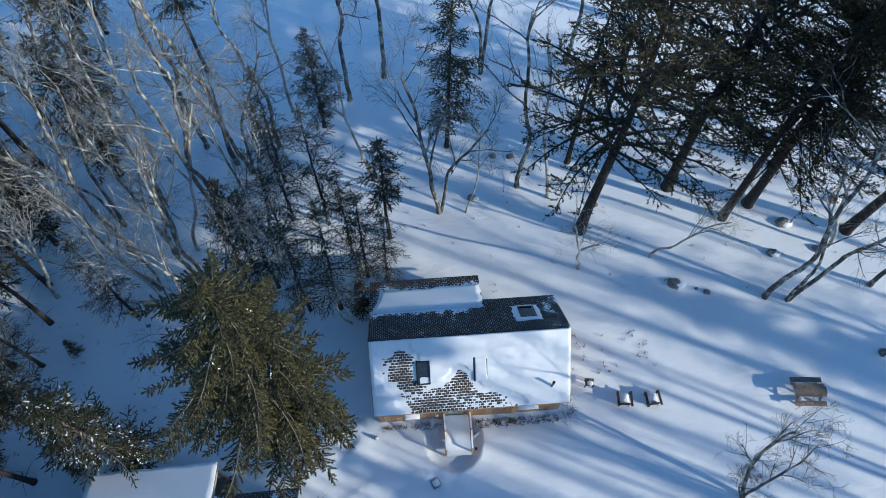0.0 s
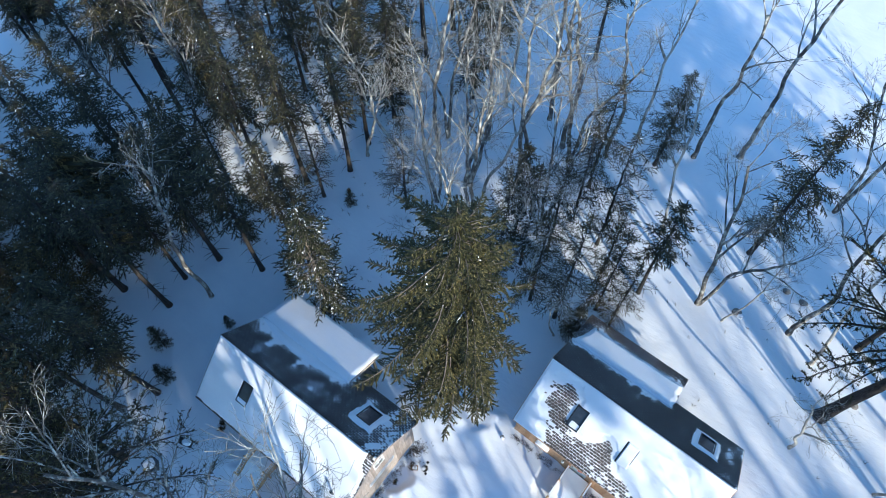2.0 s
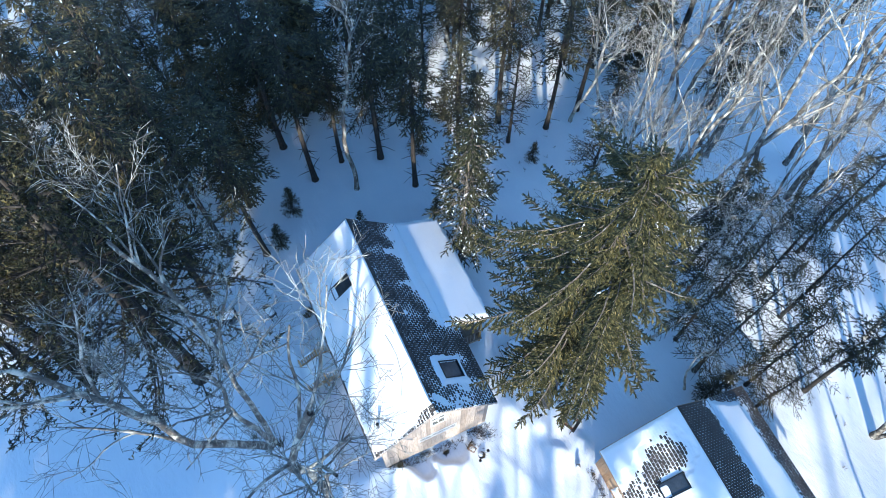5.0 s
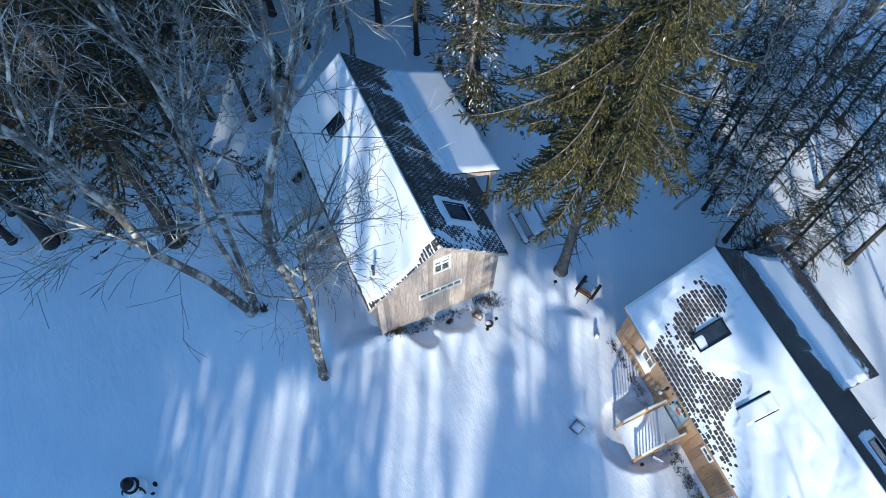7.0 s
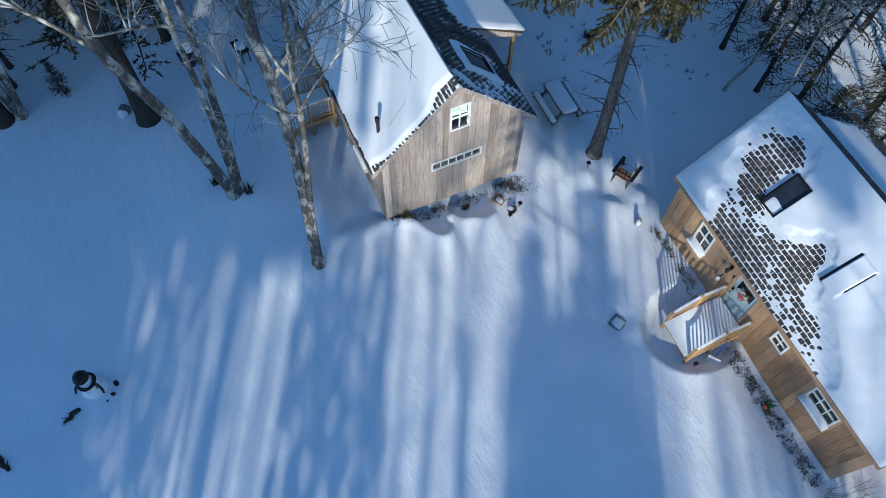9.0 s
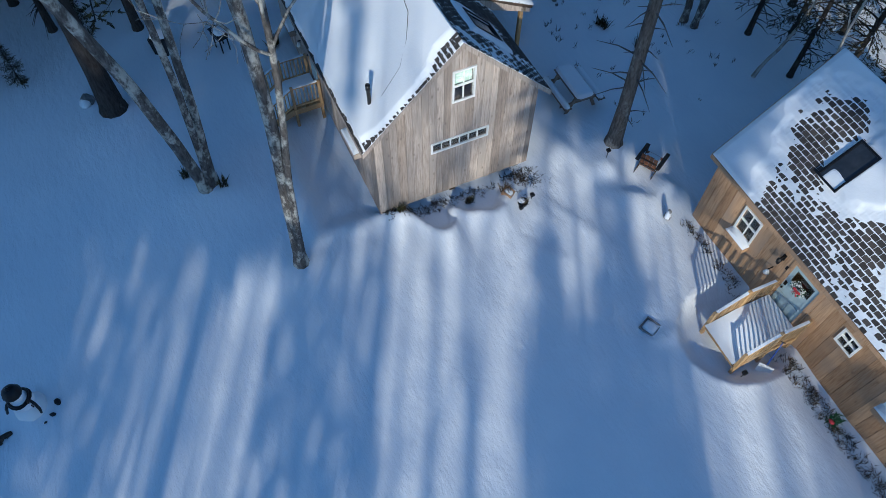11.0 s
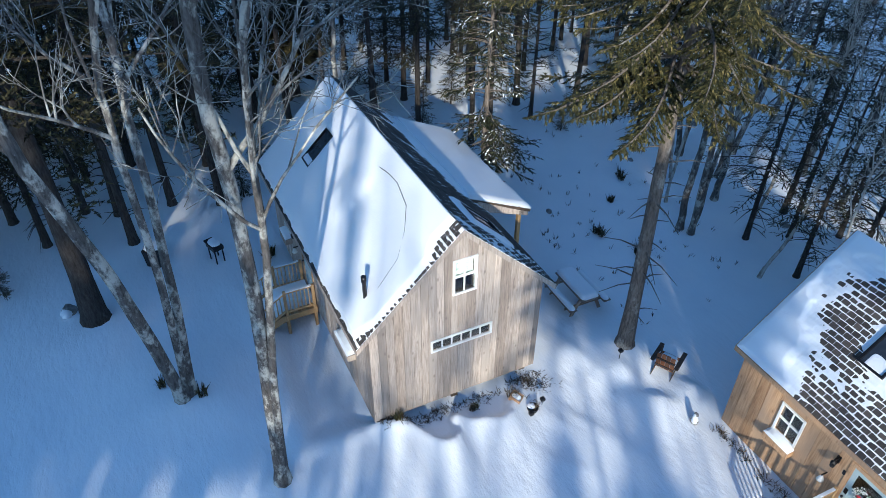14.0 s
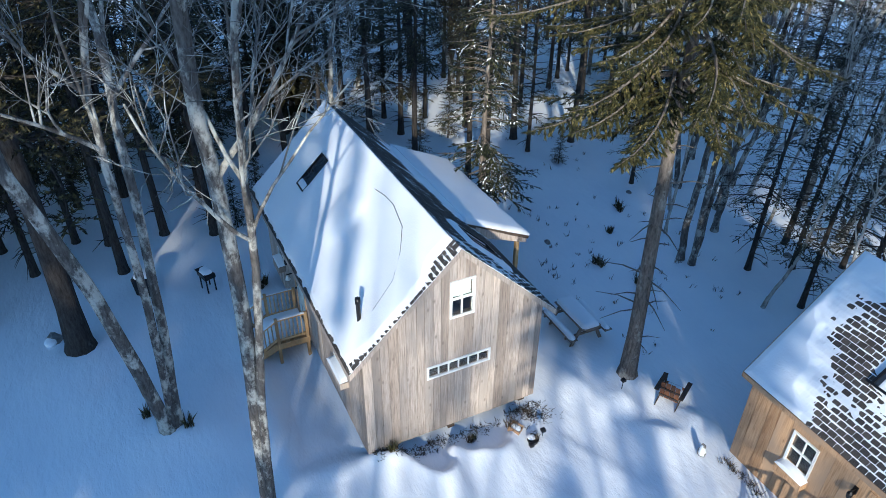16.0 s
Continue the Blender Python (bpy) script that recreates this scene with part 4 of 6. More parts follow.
def conifer(name, label, seed, height, base, radius, whorl=0.34, size=0.26, dense=1.0, needles=None, bark=None, trunk_r=None, snags=10, snow=0.0, shape=1.0, droop=0.35, thin=0.0, group="", arms=5, wide=0.2, loose=0.55, hang=0.45, frond=1.0, ragged=(0.5, 1.2), gap=0.17, even=(0.35, 1.5), heavy=(0.0, 0.0)):
    """A spruce, fir or hemlock: a tapered trunk, dead snags, and whorls of drooping boughs with twigs and needle tufts."""
    r = random.Random(seed)
    needles, bark = needles or NEEDLES, bark or SPRUCE_BARK
    t = thing(name, label, "conifer tree", None, group)
    trunk_r = trunk_r or height * 0.0125
    lean = Vector((r.uniform(-0.01, 0.01), r.uniform(-0.01, 0.01), 0))

    def axis(z):
        return Vector((lean.x * z + 0.05 * math.sin(z * 0.4 + seed), lean.y * z + 0.05 * math.cos(z * 0.33 + seed), z))

    g = Geo()
    n = 12
    zs = [-0.4, 0.0, 0.25] + [height * (k + 1) / n for k in range(n)]
    g.tube([axis(z) for z in zs], [trunk_r * (1.5 if z <= 0 else 1.2 if z < 0.3 else max(0.06, 1 - (z / height) ** 1.1)) for z in zs], 9)
    for k in range(snags):
        z = r.uniform(min(1.2, base * 0.3), base + 1)
        a = r.uniform(0, 6.283)
        ln = r.uniform(0.4, 1.5) * min(1, radius / 2.5)
        d = Vector((math.cos(a), math.sin(a), r.uniform(-0.3, 0.15)))
        p0 = axis(z)
        g.tube([p0, p0 + d * ln * 0.5, p0 + d * ln + Vector((0, 0, -0.15 * ln))], [0.03, 0.018, 0.006], 4, 0, False)
    part("trunk", g, bark, t, "", True)
    g = Geo()
    z = base
    while z < height - 0.25:
        f = (z - base) / (height - base)
        prof = (1 - f) ** (0.75 * shape) * (0.55 + 0.45 * min(1, f / 0.16)) if f < 0.9 else (1 - f) ** 0.8 * 1.2
        for k in range(arms + r.choice((-1, 0, 0, 1))):
            if r.random() < thin:
                continue
            a = r.uniform(0, 6.283)
            ln = max(0.25, radius * prof * r.uniform(*ragged) * (1 + heavy[1] * math.cos(a - radians(heavy[0]))))
            p0 = axis(z + r.uniform(-0.15, 0.15))
            rise = 0.35 * f - 0.12
            out = Vector((math.cos(a), math.sin(a), 0))
            side = Vector((-math.sin(a), math.cos(a), 0))
            m = max(3, int(ln / 0.55) + 2)
            pts = []
            for j in range(m):
                s = j / (m - 1)
                pts.append(p0 + out * ln * s + side * ln * 0.06 * math.sin(s * 4 + a) + Vector((0, 0, ln * (rise * s - droop * s * s + 0.16 * s ** 4))))
            br = 0.012 + 0.011 * ln
            g.tube(pts, [br * (1 - 0.85 * j / (m - 1)) for j in range(m)], 4, 1, False)
            for j in range(m - 1):
                s0 = j / (m - 1)
                if s0 < 0.16 and ln > 1.0:
                    continue
                steps = max(1, int((pts[j + 1] - pts[j]).length / max(gap, size * 0.7)))
                for q in range(steps):
                    s = (j + q / steps) / (m - 1)
                    p = pts[j].lerp(pts[j + 1], q / steps)
                    frost = r.uniform(0.06, 0.3) if r.random() < snow * 1.4 else 0.0
                    tw = (0.20 + 0.20 * ln * (1 - s) ** 0.7) * frond * r.uniform(*even)
                    for sgn in (-1, 1):
                        if r.random() < 0.12:
                            continue
                        d = (out * r.uniform(0.25, 1.1) + side * sgn * r.uniform(0.6, 1.0) + Vector((0, 0, r.uniform(-hang, 0.02)))).normalized() * tw
                        needle_spray(g, p, p + d, r, size, 0, dense, 0.2, loose, wide, frost)
            needle_spray(g, pts[-2], pts[-1] + (pts[-1] - pts[-2]) * 0.3, r, size, 0, dense * 1.4, 0.2, loose, wide)
        z += whorl * r.uniform(0.75, 1.25) * (1 - 0.35 * f)
    top = axis(height - 0.3)
    needle_spray(g, top, top + Vector((0, 0, 0.55)), r, size * 0.8, 0, 1.5, -0.1)
    part("crown", g, [needles, bark, ROOF_SNOW], t)
    return t


def pine(name, label, seed, height, base, radius, trunk_r, needles=None, bark=None, group=""):
    """A tall white pine: long bare trunk, uneven limbs and plumes of soft needles."""
    r = random.Random(seed)
    needles, bark = needles or PINE_NEEDLES, bark or DARK_BARK
    t = thing(name, label, "pine tree", None, group)
    g = Geo()
    zs = [-0.4, 0, 0.3] + [height * (k + 1) / 12 for k in range(12)]
    ax = lambda z: Vector((0.12 * math.sin(z * 0.3 + seed), 0.12 * math.cos(z * 0.27 + seed), z))
    g.tube([ax(z) for z in zs], [trunk_r * (1.4 if z <= 0 else 1.15 if z < 0.4 else max(0.07, 1 - 0.9 * (z / height))) for z in zs], 10)
    part("trunk", g, bark, t, "", True)
    g = Geo()
    z = base
    while z < height - 0.4:
        f = (z - base) / (height - base)
        for k in range(r.choice((3, 4, 4, 5))):
            a = r.uniform(0, 6.283)
            ln = radius * (0.55 + 0.6 * math.sin(math.pi * min(1, 0.25 + f * 0.75))) * (1 - 0.55 * f) * r.uniform(0.55, 1.2)
            p0 = ax(z)
            out = Vector((math.cos(a), math.sin(a), 0))
            side = Vector((-math.sin(a), math.cos(a), 0))
            m = max(4, int(ln / 0.6))
            pts = [p0 + out * ln * (j / (m - 1)) + side * 0.12 * ln * math.sin(3 * j / m + a) + Vector((0, 0, ln * ((0.12 - 0.3 * (1 - f) ** 3) * (j / (m - 1)) + 0.22 * f * (j / (m - 1)) ** 2))) for j in range(m)]
            g.tube(pts, [(0.015 + 0.014 * ln) * (1 - 0.8 * j / (m - 1)) for j in range(m)], 4, 1, False)
            for j in range(1, m):
                for q in range(6):
                    p = pts[j - 1].lerp(pts[j], r.random())
                    s = j / (m - 1)
                    if s < 0.2:
                        continue
                    d = (out * 0.6 + side * r.uniform(-1, 1) + Vector((0, 0, r.uniform(-0.1, 0.5)))).normalized() * r.uniform(0.3, 1.1)
                    e = p + d
                    g.tube([p, e], [0.012, 0.005], 3, 1, False)
                    for w in range(15):
                        c = p.lerp(e, r.uniform(0.25, 1.05))
                        v = (d.normalized() * 0.5 + Vector((r.uniform(-1, 1), r.uniform(-1, 1), r.uniform(-0.5, 1)))).normalized() * r.uniform(0.09, 0.2)
                        sd = v.cross(Vector((r.uniform(-1, 1), r.uniform(-1, 1), r.uniform(-1, 1))))
                        if sd.length < 1e-4:
                            continue
                        sd = sd.normalized() * 0.025
                        g.face([c - sd * 1.3, c + v, c + sd * 1.3], 0)
        z += r.uniform(0.35, 0.75)
    part("crown", g, [needles, bark], t)
    return t


def limb(gb, gt, p, d, ln, rad, level, r, gnarl, tw, first=0.55, calm=1.0, reach=1.0):
    """One limb of a bare tree and, further out, its own limbs."""
    n = max(3 if level < 3 else 2, int(ln / (0.5 if level < 2 else 0.36)))
    pts, dirs = [p.copy()], [d.copy()]
    for k in range(n):
        q = gnarl * (calm if level == 0 and k < n * first else 1.0)
        d = (d + Vector((r.gauss(0, q), r.gauss(0, q), r.gauss(0.02 * (calm == 1.0) + 0.03 * (level > 0), q * 0.8)))).normalized()
        p = p + d * ln / n
        pts.append(p.copy())
        dirs.append(d.copy())
    end = rad * (0.42 if level < 2 else 0.3)
    rr = [max(0.006, rad + (end - rad) * k / n) for k in range(n + 1)]
    (gb if level < (1 if tw == 3 else 2) else gt).tube(pts, rr, (8, 6, 4, 3, 3)[min(level, 4)], 0, False)
    if level >= tw:
        return
    kids = r.choice(((4, 5), (4, 5), (3, 5), (3, 4), (2, 3))[min(level, 4)]) + (4 if calm < 1 and level == 0 else 2 if level == 0 else 0)
    for k in range(kids):
        s = r.uniform(0.3, 1.0) if level else r.uniform(first, 1.0)
        j = min(n - 1, int(s * n))
        q = pts[j].lerp(pts[j + 1], s * n - j if s < 1 else 1)
        dd = dirs[j]
        perp = dd.cross(Vector((r.uniform(-1, 1), r.uniform(-1, 1), r.uniform(-1, 1))))
        if perp.length < 1e-3:
            continue
        ang = radians(r.uniform(18, 42) if level == 0 else r.uniform(24, 60))
        nd = (dd * math.cos(ang) + perp.normalized() * math.sin(ang)).normalized()
        limb(gb, gt, q, nd, ln * (r.uniform(0.36, 0.52) if level == 0 else r.uniform(0.42, 0.68)) * (1.15 - 0.3 * s) * (reach if level == 0 else 1.0), rr[j] * (r.uniform(0.48, 0.68) if level < 2 else r.uniform(0.38, 0.6)), level + 1, r, gnarl * 1.45, tw)


def bare_tree(name, label, seed, stems, bark, tw=4, gnarl=0.085, group="", first=0.55, calm=1.0, twigs=None):
    """A leafless tree with one or more stems, each (lean in degrees, towards, length, radius)."""
    r = random.Random(seed)
    t = thing(name, label, "bare tree", None, group)
    gb, gt = Geo(), Geo()
    for lean, az, ln, rad in stems:
        d = Vector((math.sin(radians(lean)) * math.cos(radians(az)), math.sin(radians(lean)) * math.sin(radians(az)), math.cos(radians(lean))))
        off = Vector((math.cos(radians(az)), math.sin(radians(az)), 0)) * rad * (0, 0, 0.5, 1.0, 1.0)[len(stems)]
        gb.tube([off + d * -0.4, off, off + d * 0.45], [rad * 1.5, rad * 1.35, rad * 1.02], 9, 0, False)
        limb(gb, gt, off + d * 0.3, d, ln, rad, 0, r, gnarl * 0.55, tw, first, calm, 0.5 if calm < 1 else 0.62)
    part("trunk", gb, bark, t, "", True)
    tagged(part("crown", gt, twigs or bark, t, "fine bare twigs", True), kind="stuff")
    return t


def place(ob, x, y, turn, scale=1.0, tall=None):
    tall = tall or scale
    return Matrix.Translation((x, y, gz(x, y) - 0.05)) @ pose(0, 0, 0, 0, 0, turn) @ Matrix.Diagonal((scale, scale, tall, 1))


def set_tree(ob, x, y, turn=0.0, scale=1.0, tall=None):
    ob.matrix_basis = place(ob, x, y, turn, scale, tall)
    return ob


# the trees beside the cabins
set_tree(conifer("spruce_tree", "tall lit spruce with drooping olive boughs between the cabins", 1, 20.3, 8.4, 4.1, 0.5, 0.1, 3.4, NEEDLES, SPRUCE_BARK, 0.23, 44, 0.004, 0.6, 0.3, 0.03, "", 8, 0.23, 0.8, 0.8, 0.85, (0.45, 1.2), 0.1, (0.55, 1.25), (235, 0.2)), -5.55, 8.0)
set_tree(conifer("fir_tree", "small fir with snow clumps behind the grey cabin", 2, 12.2, 1.8, 2.5, 0.36, 0.15, 1.6, NEEDLES, SPRUCE_BARK, 0.15, 8, 0.22, 0.9, 0.3, 0.0, "", 5, 0.2, 0.5, 0.5, 1.0), -14.6, 7.7)
set_tree(bare_tree("maple_tree", "bare grey maple with several stems in the snow", 3, [(9.5, 318, 16.5, 0.19), (6, 20, 15.0, 0.12), (5, 75, 16.5, 0.14)], MAPLE_BARK, 4, 0.12, "", 0.5, 0.25, LICHEN_TWIG), -8.95, -4.7)
set_tree(bare_tree("maple_tree", "tall bare lichen-spotted maple with a forked trunk", 4, [(2.6, 125, 18.0, 0.19), (4.6, 75, 14.0, 0.11)], MAPLE_BARK, 4, 0.12, "", 0.46, 0.2, LICHEN_TWIG), -5.0, -3.0)
set_tree(pine("white_pine", "old dark white pine with a broad crown", 5, 19.5, 7.0, 5.2, 0.36), -13.4, -6.95)
set_tree(bare_tree("maple_tree", "bare leaning maple beside the woods", 6, [(14, 200, 13.0, 0.17), (10, 100, 12.0, 0.13)], MAPLE_BARK, 4, 0.09, "", 0.5, 0.5, LICHEN_TWIG), -15.6, -11.4)

SPRUCES = [conifer("spruce_tree", "dark forest spruce with uneven boughs", 20, 17.0, 3.2, 2.7, 0.5, 0.2, 1.25, DARK_NEEDLES, DARK_BARK, 0.17, 30, 0.03, 0.75, 0.36, 0.18, "woods", 5, 0.2, 0.6, 0.5, 1.05, (0.3, 1.25)),
           conifer("spruce_tree", "slim forest spruce with bare lower trunk", 21, 19.0, 8.5, 2.0, 0.5, 0.2, 1.25, DARK_NEEDLES, DARK_BARK, 0.17, 44, 0.03, 0.6, 0.4, 0.2, "woods", 5, 0.2, 0.6, 0.5, 1.0, (0.3, 1.3)),
           conifer("hemlock_tree", "snow-dusted hemlock with loose airy boughs", 22, 14.0, 2.6, 2.8, 0.5, 0.13, 1.0, DARK_NEEDLES, DARK_BARK, 0.13, 24, 0.34, 0.55, 0.22, 0.38, "woods", 5, 0.2, 0.6, 0.35, 1.1, (0.3, 1.25)),
           conifer("fir_tree", "young dense fir in the woods", 23, 8.0, 0.5, 2.0, 0.36, 0.17, 1.3, DARK_NEEDLES, DARK_BARK, 0.09, 0, 0.15, 0.9, 0.25, 0.05, "woods", 5, 0.2, 0.55, 0.45, 1.0, (0.5, 1.2))]
SUNWARD = [conifer("spruce_tree", "dark spruce in the wood towards the sun", 24, 17.0, 2.6, 2.7, 0.75, 0.75, 1.2, DARK_NEEDLES, DARK_BARK, 0.17, 6, 0.0, 0.8, 0.36, 0.05, "woods", 5, 0.34),
           conifer("spruce_tree", "tall slim spruce in the wood towards the sun", 25, 18.8, 14.6, 1.9, 0.28, 0.5, 1.9, DARK_NEEDLES, DARK_BARK, 0.17, 12, 0.0, 0.5, 0.4, 0.0, "woods", 6, 0.34)]
PINES = [pine("white_pine", "tall dark white pine with ragged plumes", 30, 23.0, 8.5, 5.2, 0.33, PINE_NEEDLES, DARK_BARK, "woods")]
BARES = [bare_tree("birch_tree", "bare slender birch with pale bark", 40, [(3, 40, 12.5, 0.12)], BIRCH_BARK, 4, 0.15, "woods", 0.45),
         bare_tree("maple_tree", "bare grey maple in the woods", 41, [(4, 90, 13.5, 0.15)], MAPLE_BARK, 3, 0.17, "woods", 0.5, 1.0, LICHEN_TWIG),
         bare_tree("maple_tree", "bare forked maple in the woods", 42, [(6, 20, 12.0, 0.14), (9, 170, 11.0, 0.11)], MAPLE_BARK, 4, 0.15, "woods", 0.4, 1.0, LICHEN_TWIG),
         bare_tree("sapling", "crooked bare sapling in the snow", 43, [(12, 60, 6.5, 0.06)], BIRCH_BARK, 3, 0.14, "woods")]
USED = set()


def plant(ob, x, y, turn, scale=1.0, tall=None):
    if ob.name in USED:
        return copy_thing(ob, place(ob, x, y, turn, scale, tall))
    USED.add(ob.name)
    return set_tree(ob, x, y, turn, scale, tall)


SP, SL, HE, FI = SPRUCES
SN, ST = SUNWARD
MS = bare_tree("maple_tree", "bare maple in the wood towards the sun", 44, [(4, 90, 14.0, 0.15)], MAPLE_BARK, 3, 0.09, "woods")
PI = PINES[0]
BI, MA, FO, SA = BARES
WOODS = [
    # behind and right of the tan cabin
    (FO, 2.2, 21.6, 200, 1.0), (SA, 3.8, 21.4, 0, 1.0), (MA, 7.2, 23.1, 40, 1.0), (BI, 9.0, 22.2, 10, 0.9), (SL, 10.7, 24.8, 0, 0.95), (PI, 10.8, 19.7, 0, 1.0),
    (BI, 10.1, 17.1, 120, 0.8), (BI, 14.6, 17.6, 200, 0.75), (PI, 16.8, 22.5, 80, 1.0), (PI, 21.5, 20.9, 150, 0.95), (MA, 20.9, 14.5, 20, 1.1), (FO, 22.2, 14.2, 10, 1.0),
    (MA, 27.4, 14.8, 70, 1.0), (SP, 3.0, 26.5, 30, 0.85), (MA, -0.8, 32.7, 0, 1.1), (FO, 5.9, 32.5, 60, 1.0), (SL, 14.0, 28.5, 60, 0.9), 
    (BI, 18.5, 28.0, 30, 1.0), (MA, 12.0, 33.0, 10, 1.0), (MA, 25.0, 33.0, 80, 1.1), (MA, 30.0, 30.0, 180, 1.0), (FO, 20.0, 35.0, 0, 1.0),
    # between the cabins, to the rear
    (HE, -4.0, 15.6, 0, 0.85), (HE, -2.4, 17.5, 70, 0.8), (SL, -1.0, 20.0, 20, 0.75), (HE, -4.7, 21.2, 140, 0.95), (HE, -6.8, 21.6, 200, 0.95), (SP, -4.9, 28.6, 90, 0.8), (HE, -7.6, 17.2, 20, 0.9), (HE, -6.8, 18.9, 250, 0.85),
    (HE, -8.3, 15.7, 40, 0.9), (SL, -8.9, 18.2, 160, 0.75), (MA, -9.9, 13.9, 200, 0.9), (FO, -9.5, 14.1, 300, 0.9), (MA, -10.9, 16.5, 30, 0.9), (MA, -10.8, 21.3, 60, 1.0), (MA, -10.5, 26.1, 150, 1.1),
    (FO, -9.5, 25.4, 240, 1.0), (BI, -12.5, 20.0, 300, 1.0), (FO, -13.5, 19.8, 20, 0.9), (MA, -11.4, 22.2, 270, 1.0), (HE, -15.6, 16.0, 10, 0.8), (SL, -17.4, 9.5, 50, 0.8), (SL, -19.1, 9.4, 170, 0.85),
    (SP, -17.7, 25.7, 100, 1.1), (BI, -18.5, 18.6, 100, 1.0), (SL, -20.4, 15.9, 200, 0.9), (BI, -20.3, 17.5, 240, 1.0), (SL, -20.9, 18.3, 310, 0.9), (SL, -22.1, 13.5, 30, 1.0), (HE, -20.4, 13.4, 300, 0.9), (HE, -25.6, 16.0, 0, 1.1),
    (MA, -16.4, 20.1, 0, 1.0), (HE, -7.4, 24.5, 0, 0.9), (BI, -7.0, 30.0, 0, 1.0), (MA, -14.0, 30.0, 0, 1.1), (SP, -22.0, 23.0, 0, 1.0), (FI, -2.6, 15.3, 0, 0.5), (FI, -18.6, 14.0, 0, 0.5),
    # behind and left of the grey cabin
    (SL, -19.9, 7.2, 0, 0.9), (SL, -22.5, 6.0, 120, 1.0), (SL, -22.6, 2.0, 60, 1.0), (SP, -22.3, -2.0, 30, 1.0), (SL, -19.7, -3.8, 90, 0.95), (SP, -24.9, 8.5, 190, 1.05), (SP, -29.7, 6.9, 220, 1.1), (MA, -21.0, 4.0, 20, 0.9),
    (FI, -17.6, 7.5, 20, 0.45), (HE, -22.0, -8.5, 0, 0.9), (PI, -15.6, -12.0, 40, 0.95), (HE, -18.5, -11.5, 60, 0.9), (SP, -26.5, -6.0, 10, 1.1), (SL, -25.5, 1.0, 70, 1.1), (PI, -20.5, -15.0, 200, 0.9), (FI, -16.15, -9.7, 0, 0.5),
    (FI, -18.6, 3.4, 60, 0.4), (SP, -20.5, -7.0, 40, 0.9), (SL, -18.0, -13.5, 80, 0.95), (SP, -24.0, -11.0, 0, 1.0), (SL, -23.5, -5.0, 200, 1.0), (SP, -28.0, -2.0, 0, 1.1), (SP, -27.5, 3.5, 50, 1.05), (SP, -21.5, -11.8, 300, 0.95), (SL, -26.0, -14.0, 20, 1.1), (FI, -19.0, -1.0, 120, 0.6), (FI, -20.8, 0.2, 10, 0.7), (FI, -17.8, -7.2, 10, 0.5),
    (SL, -17.6, -5.4, 20, 1.0), (SP, -18.7, -8.4, 100, 0.95), (SL, -17.3, -11.6, 200, 1.0), (SL, -19.8, -5.7, 300, 1.05), (SP, -20.9, -9.6, 50, 1.05), (SL, -18.9, -2.0, 130, 0.95), (SP, -19.5, -12.6, 20, 1.0), (SL, -16.4, -13.6, 280, 1.0),
    (FI, -21.8, 8.2, 10, 0.7), (FI, -23.5, 10.5, 10, 0.8), (SL, -24.5, 12.0, 10, 1.0),
    (PI, 27.2, 18.4, 290, 0.95), (PI, 24.2, 23.6, 60, 1.0), (PI, 19.6, 20.0, 170, 0.85), (PI, 31.5, 22.5, 140, 1.0), (BI, 25.7, 17.5, 30, 0.9), (BI, 24.0, 27.0, 60, 1.0), (MA, 19.0, 31.0, 200, 1.0),
    (HE, -1.2, 16.9, 10, 0.7), (HE, -3.3, 19.2, 100, 0.75), (HE, -5.8, 15.6, 80, 0.85), (FO, -8.2, 20.4, 10, 0.85), (MA, -12.2, 17.8, 320, 0.85), (FO, -14.4, 17.6, 200, 0.85), (SA, -11.6, 14.6, 90, 1.1), (SA, -3.4, 14.6, 200, 1.0), (SA, -6.3, 14.4, 20, 1.1), (SA, -9.0, 16.6, 300, 1.2), (SA, -13.0, 16.0, 130, 1.2), (SA, -16.8, 17.4, 30, 1.2),
    # more bare trees at the rear
    (MA, -14.8, 23.5, 20, 1.0), (FO, -17.0, 22.0, 100, 0.9), (BI, -15.5, 26.5, 0, 1.1), (MA, -12.5, 27.5, 220, 1.0), (FO, -20.0, 27.5, 45, 1.0), (MA, -7.8, 27.2, 130, 0.9), (BI, -2.0, 24.5, 30, 0.9), (SP, -21.0, 21.0, 0, 0.95), (SP, -19.2, 30.5, 0, 1.1), (MA, -3.2, 30.8, 200, 1.0), (SL, -13.0, 34.0, 0, 0.9),
]
for ob, x, y, turn, s in WOODS:
    low = ob in (SP, SL) and x < 2 and y > -3
    plant(ob, x, y, turn, s, s * (0.76 if low else 1.0))
plant(SN, -46.0, 20.0, 0, 1.0)
plant(ST, -44.0, 24.0, 0, 1.0)
plant(MS, -40.0, 12.0, 0, 1.0)
rw = random.Random(77)
count = 0
